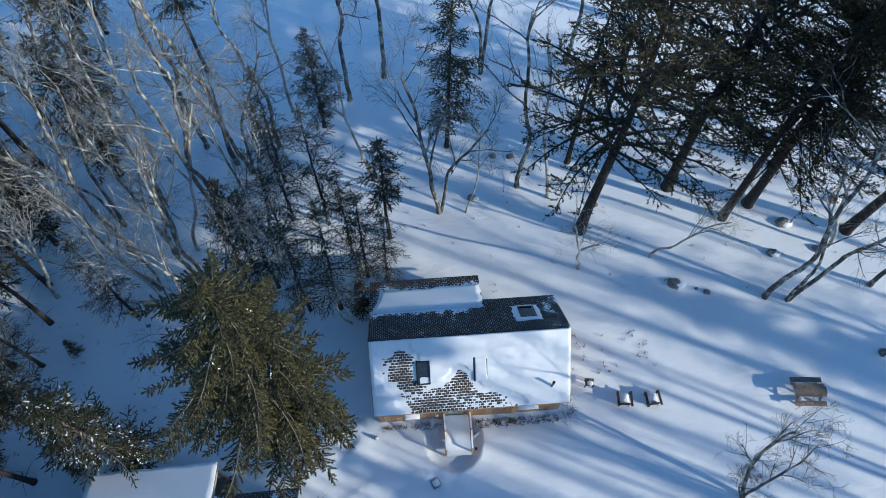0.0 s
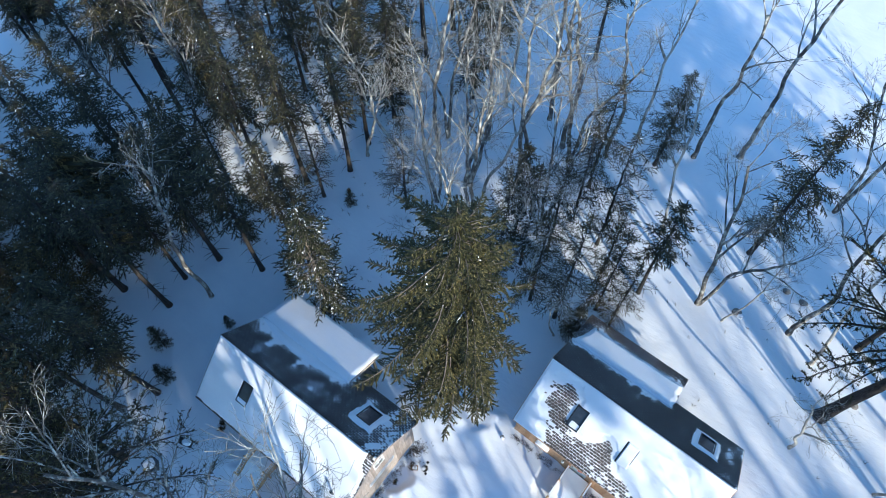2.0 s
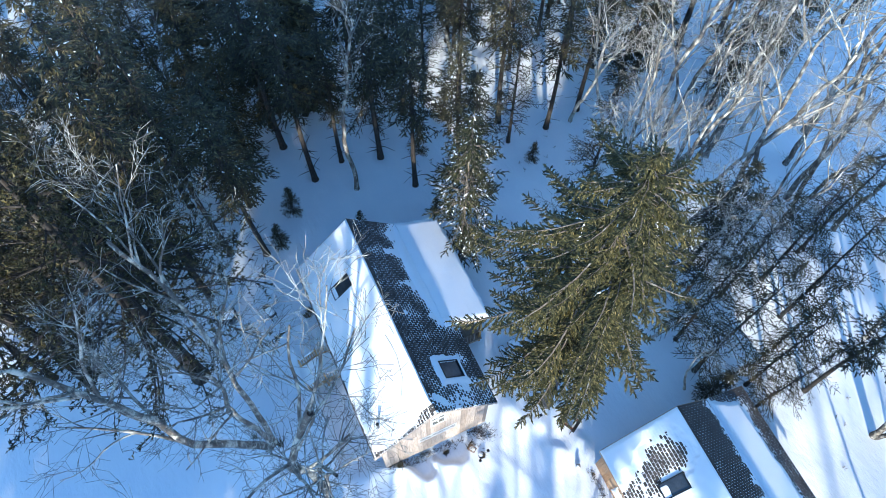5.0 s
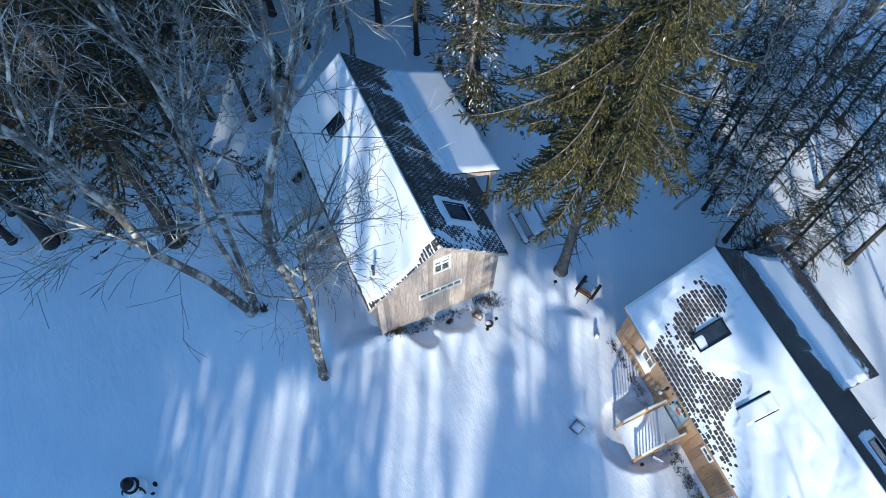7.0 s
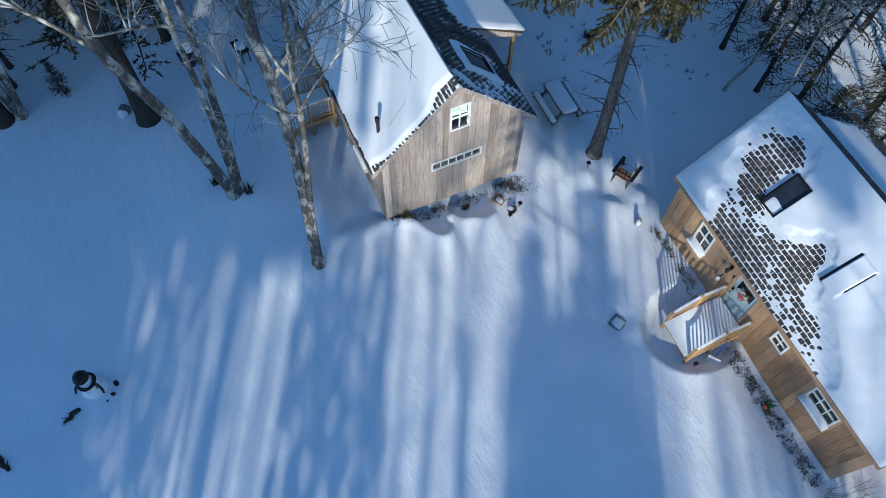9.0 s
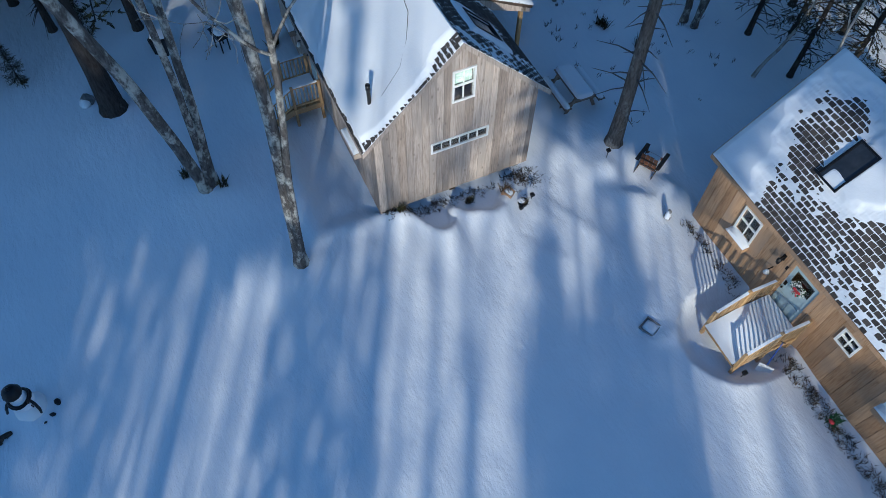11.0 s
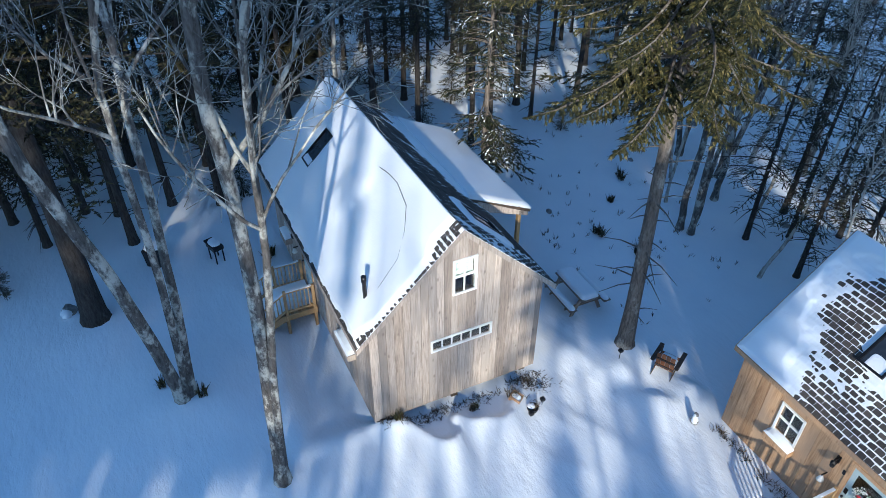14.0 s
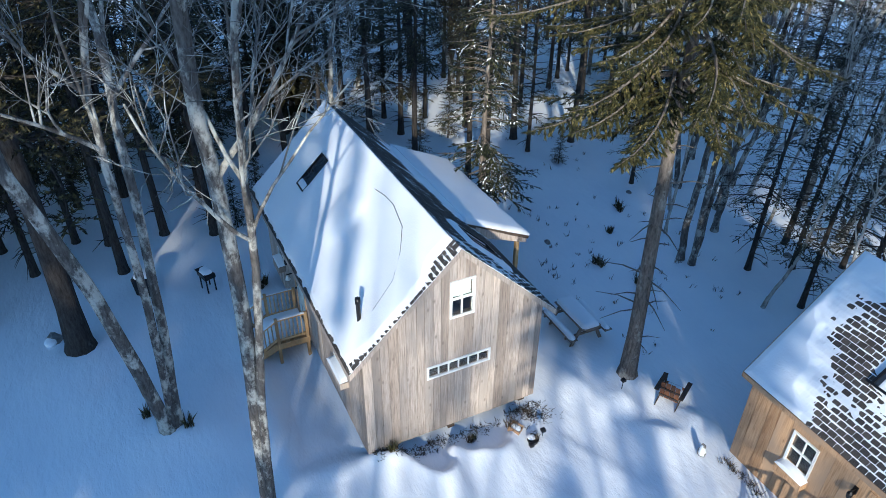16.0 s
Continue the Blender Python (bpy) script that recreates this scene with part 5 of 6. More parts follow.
# the close edge of the woods behind the grey cabin, then the deep woods past it
spots = [(x, y) for ob, x, y, turn, s in WOODS]
tries = 0
while count < 22 and tries < 4000:
    tries += 1
    x, y = rw.uniform(-33, -20.5), rw.uniform(-13, 3)
    if min((x - a) ** 2 + (y - b) ** 2 for a, b in spots) < 2.6:
        continue
    spots.append((x, y))
    s = rw.uniform(0.75, 0.95)
    plant(rw.choice((SP, HE, SL, SP, HE, SL)), x, y, rw.uniform(0, 360), s, 0.72 * s)
    count += 1
count = tries = 0
while count < 46 and tries < 6000:
    tries += 1
    x, y = rw.uniform(-36, -21), rw.uniform(-14, 30)
    if min((x - a) ** 2 + (y - b) ** 2 for a, b in spots) < 3.4:
        continue
    spots.append((x, y))
    s = rw.uniform(0.75, 1.0)
    plant(rw.choice((SL, SP, SL, HE, MS)), x, y, rw.uniform(0, 360), s, (0.7 if y < 10 else 0.85) * s)
    count += 1
count = 0
while count < 66:
    x, y = rw.uniform(-52, -20), rw.uniform(-24, 40)
    if x > -26 and -10 < y < 26 or x > -23 and y > -16 and y < 30:
        continue
    ob, s = rw.choice((SP, MS, SL, SP, SN, HE, SN, HE)), rw.uniform(0.75, 1.05)
    plant(ob, x, y, rw.uniform(0, 360), s, (0.7 if y < 12 else 0.9) * s)
    count += 1
# the wood towards the sun, whose shadows lie over the yard
S2, P2 = Vector((math.cos(radians(SUN_AZ)), math.sin(radians(SUN_AZ)))), Vector((-math.sin(radians(SUN_AZ)), math.cos(radians(SUN_AZ))))
SHADE = [(SN, -18, 40, 1.2), (SN, -16, 44, 1.25), (SN, -14, 38, 1.2), (SN, -12.9, 46, 1.3), (SL, -12.0, 44, 1.2), (SN, -13.4, 34, 1.1),
         (SN, -21, 24, 1.2), (SN, -18.5, 26, 1.25), (SN, -16.3, 23, 1.2), (SN, -14.2, 27, 1.25), (SN, -14.6, 22, 1.15), (SN, -14.0, 27, 1.1), (MA, -4.2, 27, 1.2), (SN, -15.2, 33, 1.2), (SN, -13.6, 34, 1.2), (SN, -17.4, 33, 1.2),
         (MA, -0.7, 45, 1.0), (BI, -0.2, 30, 1.0),
         (MS, 9.3, 40, 1.1), (BI, 11.6, 36, 1.1), (MS, 13.2, 44, 1.1), (MS, 16.4, 38, 1.1), (MS, 18.9, 46, 1.2), (MS, 21.3, 40, 1.1), (BI, 24.0, 36, 1.1), (MS, 26.6, 42, 1.2), (MS, 29.5, 42, 1.2), (MS, 32.5, 44, 1.2), (SN, 20.0, 58, 1.2), (MS, 10.6, 48, 1.2), (MS, 15.0, 36, 1.1), (HE, 12.4, 50, 1.3), (SL, 17.6, 52, 1.1), (SL, 23.0, 50, 1.2),
         (BI, -4.9, 33, 1.3), (BI, -3.4, 30, 1.3)]
# unseen trees stretched tall, added so their crowns shade the ground far behind the cabins
TALL = [(SN, -20.5, 42, 1.0, 1.75), (SN, -18.3, 46, 1.0, 1.8), (SN, -16.2, 42, 1.0, 1.75), (SN, -14.0, 46, 1.0, 1.8), (SN, -12.6, 42, 0.8, 1.75), (SN, -12.9, 50, 0.9, 1.9), (SN, -15.1, 50, 1.0, 1.9),
        (SN, 1.55, 53, 0.22, 1.21), (SN, 1.95, 53, 0.3, 1.21), (SN, 2.2, 52, 0.35, 1.19), (SN, 2.8, 50, 0.9, 1.15), (SN, 3.6, 50, 0.95, 1.15), (SN, 4.4, 50, 0.9, 1.15), (SN, 5.1, 53, 0.9, 1.21), (SN, 5.9, 53, 0.85, 1.21), (SN, 2.4, 31, 0.7, 0.8), (SN, 4.6, 31, 0.8, 0.84), (ST, -4.7, 32, 0.26, 1.27), (ST, -3.4, 30, 0.22, 1.2), (MS, -2.3, 33, 1.1, 1.2), (MS, -1.1, 36, 1.15, 1.25), (MS, 0.3, 34, 1.1, 1.2),
        (ST, 2.6, 21.5, 0.6, 0.8), (ST, 3.4, 20.5, 0.6, 0.77), (ST, 4.1, 21.5, 0.6, 0.79), (ST, 4.9, 20.5, 0.6, 0.76), (ST, 5.6, 21.5, 0.6, 0.78), (ST, 6.2, 20.8, 0.5, 0.77), (ST, 6.8, 24.5, 0.35, 0.8), (ST, 5.0, 23, 0.8, 0.94), (ST, 4.2, 23, 0.8, 0.96), (ST, 2.6, 23, 0.7, 0.96),
        # high crowns on bare stems: the sun slips in below them
        (SN, -9.9, 27, 0.26, 0.85), (SN, -9.35, 29, 0.24, 0.85), (SN, -8.9, 27, 0.12, 0.84), (ST, -12.6, 31, 0.8, 0.88), (ST, -11.3, 30, 0.8, 0.87), (SN, -12.2, 28, 0.3, 0.86), (SN, -11.6, 30, 0.3, 0.86), (SN, -11.0, 28, 0.3, 0.85), (SN, -10.4, 29, 0.25, 0.85), (MS, -9.2, 26, 0.9, 1.0), (MS, -7.6, 27, 0.9, 1.05), (MS, -6.2, 26, 0.9, 1.0), (SN, -2.4, 29, 0.2, 0.85), (ST, -10.0, 31, 0.7, 0.9), (ST, -9.1, 33, 0.45, 0.95), (ST, -8.1, 30, 0.95, 0.9), (ST, -7.2, 32, 1.0, 0.93), (ST, -6.6, 30, 0.9, 0.9), (ST, -5.9, 31, 0.6, 0.92),
        # low crowns in front of the maples
        (SN, -5.2, 28, 0.22, 0.86), (SN, -4.7, 31, 0.3, 0.9), (SN, -4.1, 28, 0.3, 0.84), (SN, -3.5, 30, 0.3, 0.88), (SN, -2.9, 28, 0.22, 0.85),
        (ST, -11.2, 32, 0.6, 1.24), (ST, -10.4, 33, 0.6, 1.24), (ST, -9.6, 34, 0.6, 1.24), (ST, -8.6, 32, 0.6, 1.24), (ST, -7.7, 33, 0.6, 1.24), (ST, -6.9, 34, 0.6, 1.24), (ST, -6.2, 32, 0.6, 1.24), (ST, -5.4, 33, 0.6, 1.24), (ST, -4.5, 34, 0.6, 1.72), (ST, -3.6, 32, 0.6, 1.72), (ST, -2.6, 33, 0.6, 1.72), (ST, -1.7, 34, 0.6, 1.72),
        (ST, -10.8, 37, 0.9, 1.9), (ST, -9.3, 38, 0.9, 1.9), (ST, -7.6, 37, 0.9, 1.9), (ST, -5.9, 38, 0.9, 1.9), (ST, -4.0, 37, 0.9, 1.9), (ST, -2.3, 38, 0.9, 1.9),
        # far hemlock and bare crowns, unseen, added to filter the sun over the yard
        (HE, -9.2, 44, 0.75, 1.35), (HE, -7.6, 46, 0.7, 1.4), (HE, -6.0, 44, 0.75, 1.35), (MA, -8.2, 54, 1.3, 1.6), (BI, -1.6, 52, 1.2, 1.6), (BI, 0.1, 55, 1.2, 1.65),
        (ST, 2.4, 33, 0.6, 1.2), (ST, 3.3, 34, 0.6, 1.22), (ST, 4.2, 33, 0.6, 1.2), (ST, 5.1, 34, 0.6, 1.22), (ST, 6.0, 33, 0.6, 1.2), (ST, 6.6, 34, 0.7, 1.24), (ST, 8.2, 35.5, 0.5, 1.43), (ST, 9.0, 35, 0.5, 1.43), (ST, 7.0, 34, 0.6, 1.28), (ST, 8.0, 35, 0.6, 1.5), (ST, 9.0, 34, 0.6, 1.5), (ST, 10.0, 35, 0.6, 1.5), (ST, 11.0, 34, 0.6, 1.5),
        # tall stems whose thin shadows cross the open snow
        (ST, 10.2, 42, 1.3, 1.6), (ST, 12.6, 45, 1.1, 1.7), (ST, 14.3, 40, 1.4, 1.6), (ST, 15.6, 47, 1.0, 1.7), (ST, 17.9, 41, 1.5, 1.6), (ST, 19.8, 48, 1.2, 1.7), (ST, 22.2, 43, 1.4, 1.6), (ST, 24.9, 46, 1.1, 1.7), (ST, 27.8, 41, 1.3, 1.6), (ST, 8.4, 44, 0.9, 1.7)]

for ob, u, d, s, tall in TALL:
    q = S2 * d + P2 * u
    plant(ob, q.x, q.y, u * 41, s, tall)
for ob, u, d, s in SHADE:
    q = S2 * d + P2 * u
    plant(ob, q.x, q.y, u * 37, s)
set_tree(bare_tree("maple_tree", "bare young maple in the open snow", 50, [(30, 95, 8.0, 0.11), (20, 60, 6.5, 0.08), (24, 150, 5.0, 0.06)], MAPLE_BARK, 4, 0.11, "", 0.25), 16.4, 3.5)


# ---- things in the yard ----
def snow_slab(x0, y0, x1, y1, z, h, seed, nx=10, ny=6, soft=0.09):
    """A cushion of snow on a flat top, with rounded uneven rims."""
    g = Geo()
    us, vs = np.linspace(x0, x1, nx + 1), np.linspace(y0, y1, ny + 1)
    gu, gv = np.meshgrid(us, vs)
    e = np.minimum(np.minimum(gu - x0, x1 - gu), np.minimum(gv - y0, y1 - gv))
    d = z + h * (0.12 + 0.88 * np.sqrt(np.clip(e / soft, 0, 1))) * (1 + 0.12 * waves(gu, gv, seed, 3.0))
    k = len(g.v)
    cx, rc = (x0 + x1) / 2, min(0.16, (y1 - y0) / 2)
    for a in range(ny + 1):
        cut = rc - math.sqrt(max(0.0, rc * rc - max(0.0, rc - min(vs[a] - y0, y1 - vs[a])) ** 2))
        for b in range(nx + 1):
            g.v.append((float(cx + (gu[a, b] - cx) * (1 - 2 * cut / (x1 - x0))), float(gv[a, b]), float(d[a, b])))
    for a in range(ny):
        for b in range(nx):
            i = k + a * (nx + 1) + b
            g.f.append((i, i + 1, i + nx + 2, i + nx + 1))
            g.i.append(0)
    g.box((x0 + rc * 0.5, y0 + 0.02, z - 0.004), (x1 - rc * 0.5, y1 - 0.02, z + h * 0.1))
    return g


def picnic_table(label, m, wood, snowy, seed):
    t = thing("picnic_table", label, "picnic table", m)
    for k in range(5):
        y = -0.36 + k * 0.145
        e = 0.81 if k in (0, 4) else 0.88
        part("top_plank", Geo().box((-e, y, 0.70), (e, y + 0.138, 0.74), 0, None, 0.006), wood, t)
    for s in (-1, 1):
        for k in range(2):
            y = s * 0.66 - 0.14 + k * 0.142
            part("seat_plank", Geo().box((-0.87, y, 0.42), (0.87, y + 0.136, 0.455), 0, None, 0.006), wood, t)
    for x in (-0.62, 0.62):
        for s in (-1, 1):
            part("leg", Geo().beam((x, s * 0.24, 0.70), (x, s * 0.62, -0.15), 0.045, 0.11), wood, t)
        part("seat_bearer", Geo().box((x - 0.065, -0.82, 0.33), (x - 0.025, 0.82, 0.42)), wood, t)
        part("top_cleat", Geo().box((x + 0.025, -0.34, 0.62), (x + 0.065, 0.34, 0.70)), wood, t)
    if snowy:
        part("top_snow", snow_slab(-0.85, -0.335, 0.85, 0.335, 0.742, 0.12, seed, 24, 16), ROOF_SNOW, t, "smooth cap of snow", True)
        for s in (-1, 1):
            part("seat_snow", snow_slab(-0.85, s * 0.66 - 0.12, 0.85, s * 0.66 + 0.118, 0.457, 0.1, seed + s, 24, 10), ROOF_SNOW, t, "smooth cap of snow", True)
    return t


def lawn_chair(label, m, wood, arms, fill, group=""):
    """A low slatted garden chair that faces +y; fill: snow on the seat."""
    c = thing("lawn_chair", label, "chair", m, group)
    for k in range(4):
        x = -0.21 + k * 0.14
        hgt = 0.88 - 0.03 * abs(k - 1.5)
        part("back_slat", Geo().beam((x, -0.25, 0.24), (x, -0.33, hgt), 0.125, 0.022), wood, c)
    for z, y in ((0.34, -0.29), (0.62, -0.32)):
        part("back_rail", Geo().box((-0.29, y - 0.015, z - 0.03), (0.29, y + 0.03, z + 0.03)), arms, c)
    for k in range(4):
        y = -0.2 + k * 0.13
        part("seat_slat", Geo().box((-0.27, y, 0.27 + 0.03 * k), (0.27, y + 0.115, 0.29 + 0.03 * k), 0, None, 0.004), wood, c)
    for s in (-1, 1):
        part("armrest", Geo().box((s * 0.36 - 0.065, -0.42, 0.54), (s * 0.36 + 0.065, 0.42, 0.565), 0, None, 0.006), arms, c)
        part("front_leg", Geo().box((s * 0.31 - 0.02, 0.28, -0.1), (s * 0.31 + 0.02, 0.38, 0.54)), arms, c)
        part("rear_leg", Geo().beam((s * 0.29, 0.34, 0.36), (s * 0.29, -0.52, -0.04), 0.025, 0.11), arms, c)
    if fill:
        part("seat_snow", snow_slab(-0.28, -0.25, 0.28, 0.36, 0.33, fill, 4, 8, 8, 0.2), ROOF_SNOW, c, "heap of snow on the seat", True)
    return c


def snow_figure(m):
    """A snowman with a broad dark hat and scarf, as one plain body."""
    g = Geo()
    r = random.Random(3)
    g.blob((0, 0, 0.25), (0.5, 0.5, 0.4), 16, 8, 0, 0.03, r)
    g.blob((0, 0, 0.80), (0.37, 0.37, 0.33), 16, 8, 0, 0.03, r)
    g.blob((0, 0, 1.26), (0.25, 0.25, 0.24), 14, 7, 0, 0.02, r)
    g.tube([(0, 0, 1.38), (0, 0, 1.40), (0, 0, 1.46), (0, 0, 1.50), (0, 0, 1.62), (0, 0, 1.70), (0, 0, 1.73)], [0.24, 0.29, 0.30, 0.27, 0.24, 0.15, 0.05], 18, 1)
    g.blob((0, 0, 1.76), (0.07, 0.07, 0.06), 8, 5, 1, 0.1, r)
    for k in range(2):
        sc = [((0.31 + 0.04 * k) * math.cos(a), (0.31 + 0.04 * k) * math.sin(a), 1.04 - 0.06 * k + 0.03 * math.sin(2 * a + k)) for a in [j * math.pi / 9 for j in range(19)]]
        g.tube(sc, [0.04] * 19, 6, 1)
    g.tube([(0.32, 0.1, 1.02), (0.44, 0.1, 0.8), (0.5, 0.06, 0.5), (0.55, 0.0, 0.36)], [0.045, 0.05, 0.05, 0.035], 6, 1)
    g.tube([(-0.2, -0.3, 1.0), (-0.28, -0.42, 0.75), (-0.3, -0.52, 0.5)], [0.045, 0.05, 0.04], 6, 1)
    for k in range(3):
        g.blob((0.37 - 0.03 * abs(k - 1), 0.02, 0.62 + 0.16 * k), (0.035, 0.035, 0.035), 6, 4, 1)
    whole("snowman", g, [ROOF_SNOW, BLACK], "snowman with a black hat and scarf in shade", "snowman", m, True)


def dry_tuft(g, c, r, n, height, spread, thick=0.008, mat=0):
    for k in range(n):
        a = r.uniform(0, 6.283)
        d = Vector((math.cos(a) * r.uniform(0.1, 1) * spread, math.sin(a) * r.uniform(0.1, 1) * spread, height * r.uniform(0.5, 1.1)))
        b = Vector(c) + Vector((r.uniform(-1, 1), r.uniform(-1, 1), 0)) * spread * 0.35
        mid = b + d * 0.5 + Vector((0, 0, 0.08 * height))
        s = Vector((-math.sin(a), math.cos(a), 0)) * thick
        g.face([b - s, b + s, mid + s * 0.7, mid - s * 0.7], mat)
        g.face([mid - s * 0.7, mid + s * 0.7, b + d], mat)


def weeds(name, label, places, seed, n, height, spread, mats, thick=0.008):
    g = Geo()
    r = random.Random(seed)
    for x, y in places:
        dry_tuft(g, (x, y, gz(x, y) - 0.02), r, n, height * r.uniform(0.7, 1.2), spread * r.uniform(0.7, 1.2), thick, r.randrange(len(mats)))
    return whole(name, g, list(mats), label, "weeds", None, False, "", "stuff")


def rock(x, y, s, seed, snowy=True):
    r = random.Random(seed)
    t = thing("boulder", "dark boulder half buried in the snow", "rock", Matrix.Translation((x, y, gz(x, y))), "boulders in the snow")
    g = Geo().blob((0, 0, 0.06 * s), (0.5 * s, 0.4 * s, 0.34 * s), 9, 6, 0, 0.16, r)
    part("stone", g, STONE, t)
    if snowy:
        g = Geo().blob((0.2 * s, -0.1 * s, 0.14 * s), (0.5 * s, 0.32 * s, 0.2 * s), 9, 6, 0, 0.12, r)
        part("snow_cap", g, ROOF_SNOW, t, "cap of drifted snow", True)


picnic_table("wooden picnic table under smooth snow by the spruce", Matrix.Translation((-8.08, 7.9, gz(-8.08, 7.9) + 0.02)), OLD_LUMBER, True, 5)
picnic_table("weathered grey picnic table swept bare by wind", Matrix.Translation((21.4, 8.65, gz(21.4, 8.65) + 0.02)) @ pose(0, 0, 0, 0, 0, -5), OLD_LUMBER, False, 6)
lawn_chair("reddish slatted lawn chair with dark arms in a drift", Matrix.Translation((-4.2, 8.6, gz(-4.2, 8.6) - 0.05)) @ pose(0, 0, 0, 0, 0, 30), RED_WOOD, DARK_WOOD, 0.08)
lawn_chair("dark lawn chair filled with snow in the open", Matrix.Translation((11.25, 9.0, gz(11.25, 9) - 0.1)) @ pose(0, 0, 0, 0, 0, -6), DARK_WOOD, DARK_WOOD, 0.3, "pair of dark chairs")
lawn_chair("dark lawn chair filled with snow in the open", Matrix.Translation((12.8, 8.9, gz(12.8, 8.9) - 0.1)) @ pose(0, 0, 0, 0, 0, 4), DARK_WOOD, DARK_WOOD, 0.34, "pair of dark chairs")
snow_figure(Matrix.Translation((-3.72, -10.72, gz(-3.72, -10.72) - 0.08)) @ pose(0, 0, 0, 0, 0, 40) @ Matrix.Scale(0.8, 4))
for k, (x, y, s) in enumerate(((15.7, 15.7, 1.3), (17.5, 15.05, 0.6), (16.95, 15.3, 0.35), (22.15, 17.3, 1.0), (26.7, 10.6, 1.0), (23.4, 19.3, 1.2), (27.1, 20.7, 1.1), (4.3, 22.4, 0.9), (5.95, 25.5, 0.7), (7.05, 25.4, 0.7), (-14.3, -7.7, 0.85), (-13.0, 9.9, 0.4), (-16.5, 9.5, 0.5), (-8.2, 17.6, 0.5), (-14.9, 15.3, 0.4), (25.0, 17.4, 0.9), (11.9, 21.4, 0.7))):
    rock(x, y, s * 0.72, 300 + k, s > 0.8)


def fire_table(x, y):
    """A small dark slatted side table."""
    t = thing("side_table", "small dark wooden side table with snow", "table", Matrix.Translation((x, y, gz(x, y) - 0.05)) @ pose(0, 0, 0, 0, 0, -8))
    for k in range(4):
        part("slat", Geo().box((-0.24 + k * 0.122, -0.22, 0.42), (-0.13 + k * 0.122, 0.22, 0.445), 0, None, 0.004), DARK_WOOD, t)
    for sx in (-1, 1):
        for sy in (-1, 1):
            part("leg", Geo().box((sx * 0.2 - 0.025, sy * 0.18 - 0.025, -0.1), (sx * 0.2 + 0.025, sy * 0.18 + 0.025, 0.42)), DARK_WOOD, t)
    part("snow_heap", snow_slab(-0.12, -0.2, 0.22, 0.1, 0.446, 0.09, 8, 6, 5), ROOF_SNOW, t, "", True)


fire_table(9.5, 10.05)


def stone_pot(x, y):
    """A square planter sunk to its rim in the snow."""
    t = thing("planter", "square stone planter sunk in a ring of snow", "planter", Matrix.Translation((x, y, gz(x, y) - 0.06)) @ pose(0, 0, 0, 0, 0, 25))
    w = 0.24
    for a, b in (((-w, -w, -0.1), (w, -w + 0.05, 0.16)), ((-w, w - 0.05, -0.1), (w, w, 0.16)), ((-w, -w + 0.05, -0.1), (-w + 0.05, w - 0.05, 0.16)), ((w - 0.05, -w + 0.05, -0.1), (w, w - 0.05, 0.16))):
        part("side", Geo().box(a, b, 0, None, 0.012), STONE, t)
    part("snow_fill", snow_slab(-w + 0.03, -w + 0.03, w - 0.03, w - 0.03, 0.10, 0.07, 9, 6, 6), ROOF_SNOW, t, "", True)


stone_pot(0.74, 5.5)


def bin_and_grill():
    x, y = -15.9, -4.75
    t = thing("rubbish_bin", "dark plastic bin with a snowy lid", "bin", Matrix.Translation((x, y, gz(x, y) - 0.05)) @ pose(0, 0, 0, 0, 0, 30))
    g = Geo()
    g.tube([(0, 0, -0.05), (0, 0, 0.75)], [0.36, 0.43], 4)
    part("body", g, BLACK, t)
    part("lid", Geo().box((-0.33, -0.33, 0.75), (0.33, 0.33, 0.80), 0, pose(0, 0, 0, 0, 0, 45), 0.02), BLACK, t)
    part("lid_snow", snow_slab(-0.3, -0.3, 0.3, 0.3, 0.80, 0.09, 12, 6, 6), ROOF_SNOW, t, "", True, pose(0, 0, 0, 0, 0, 45))
    x, y = -15.2, -2.75
    t = thing("grill", "small black grill on legs under snow", "grill", Matrix.Translation((x, y, gz(x, y) - 0.05)) @ pose(0, 0, 0, 0, 0, 20))
    g = Geo()
    g.box((-0.28, -0.2, 0.62), (0.28, 0.2, 0.82), 0, None, 0.05)
    part("body", g, BLACK, t)
    for sx in (-1, 1):
        for sy in (-1, 1):
            part("leg", Geo().box((sx * 0.22 - 0.02, sy * 0.15 - 0.02, -0.1), (sx * 0.22 + 0.02, sy * 0.15 + 0.02, 0.62)), BLACK, t)
    part("side_shelf", Geo().box((-0.5, -0.17, 0.7), (-0.29, 0.17, 0.73)), BLACK, t)
    part("snow_heap", snow_slab(-0.26, -0.19, 0.26, 0.19, 0.81, 0.12, 13, 7, 6), ROOF_SNOW, t, "", True)


bin_and_grill()


def path_light(x, y, h=0.32):
    t = thing("path_light", "small black solar path light in the snow", "garden light", Matrix.Translation((x, y, gz(x, y))), "path lights")
    part("stake", Geo().tube([(0, 0, -0.2), (0, 0, h)], [0.012, 0.012], 6), BLACK, t)
    part("lamp_head", Geo().box((-0.06, -0.06, h), (0.06, 0.06, h + 0.10), 0, None, 0.02), BLACK, t)


path_light(-4.98, 7.42)
path_light(2.97, 7.05, 0.25)


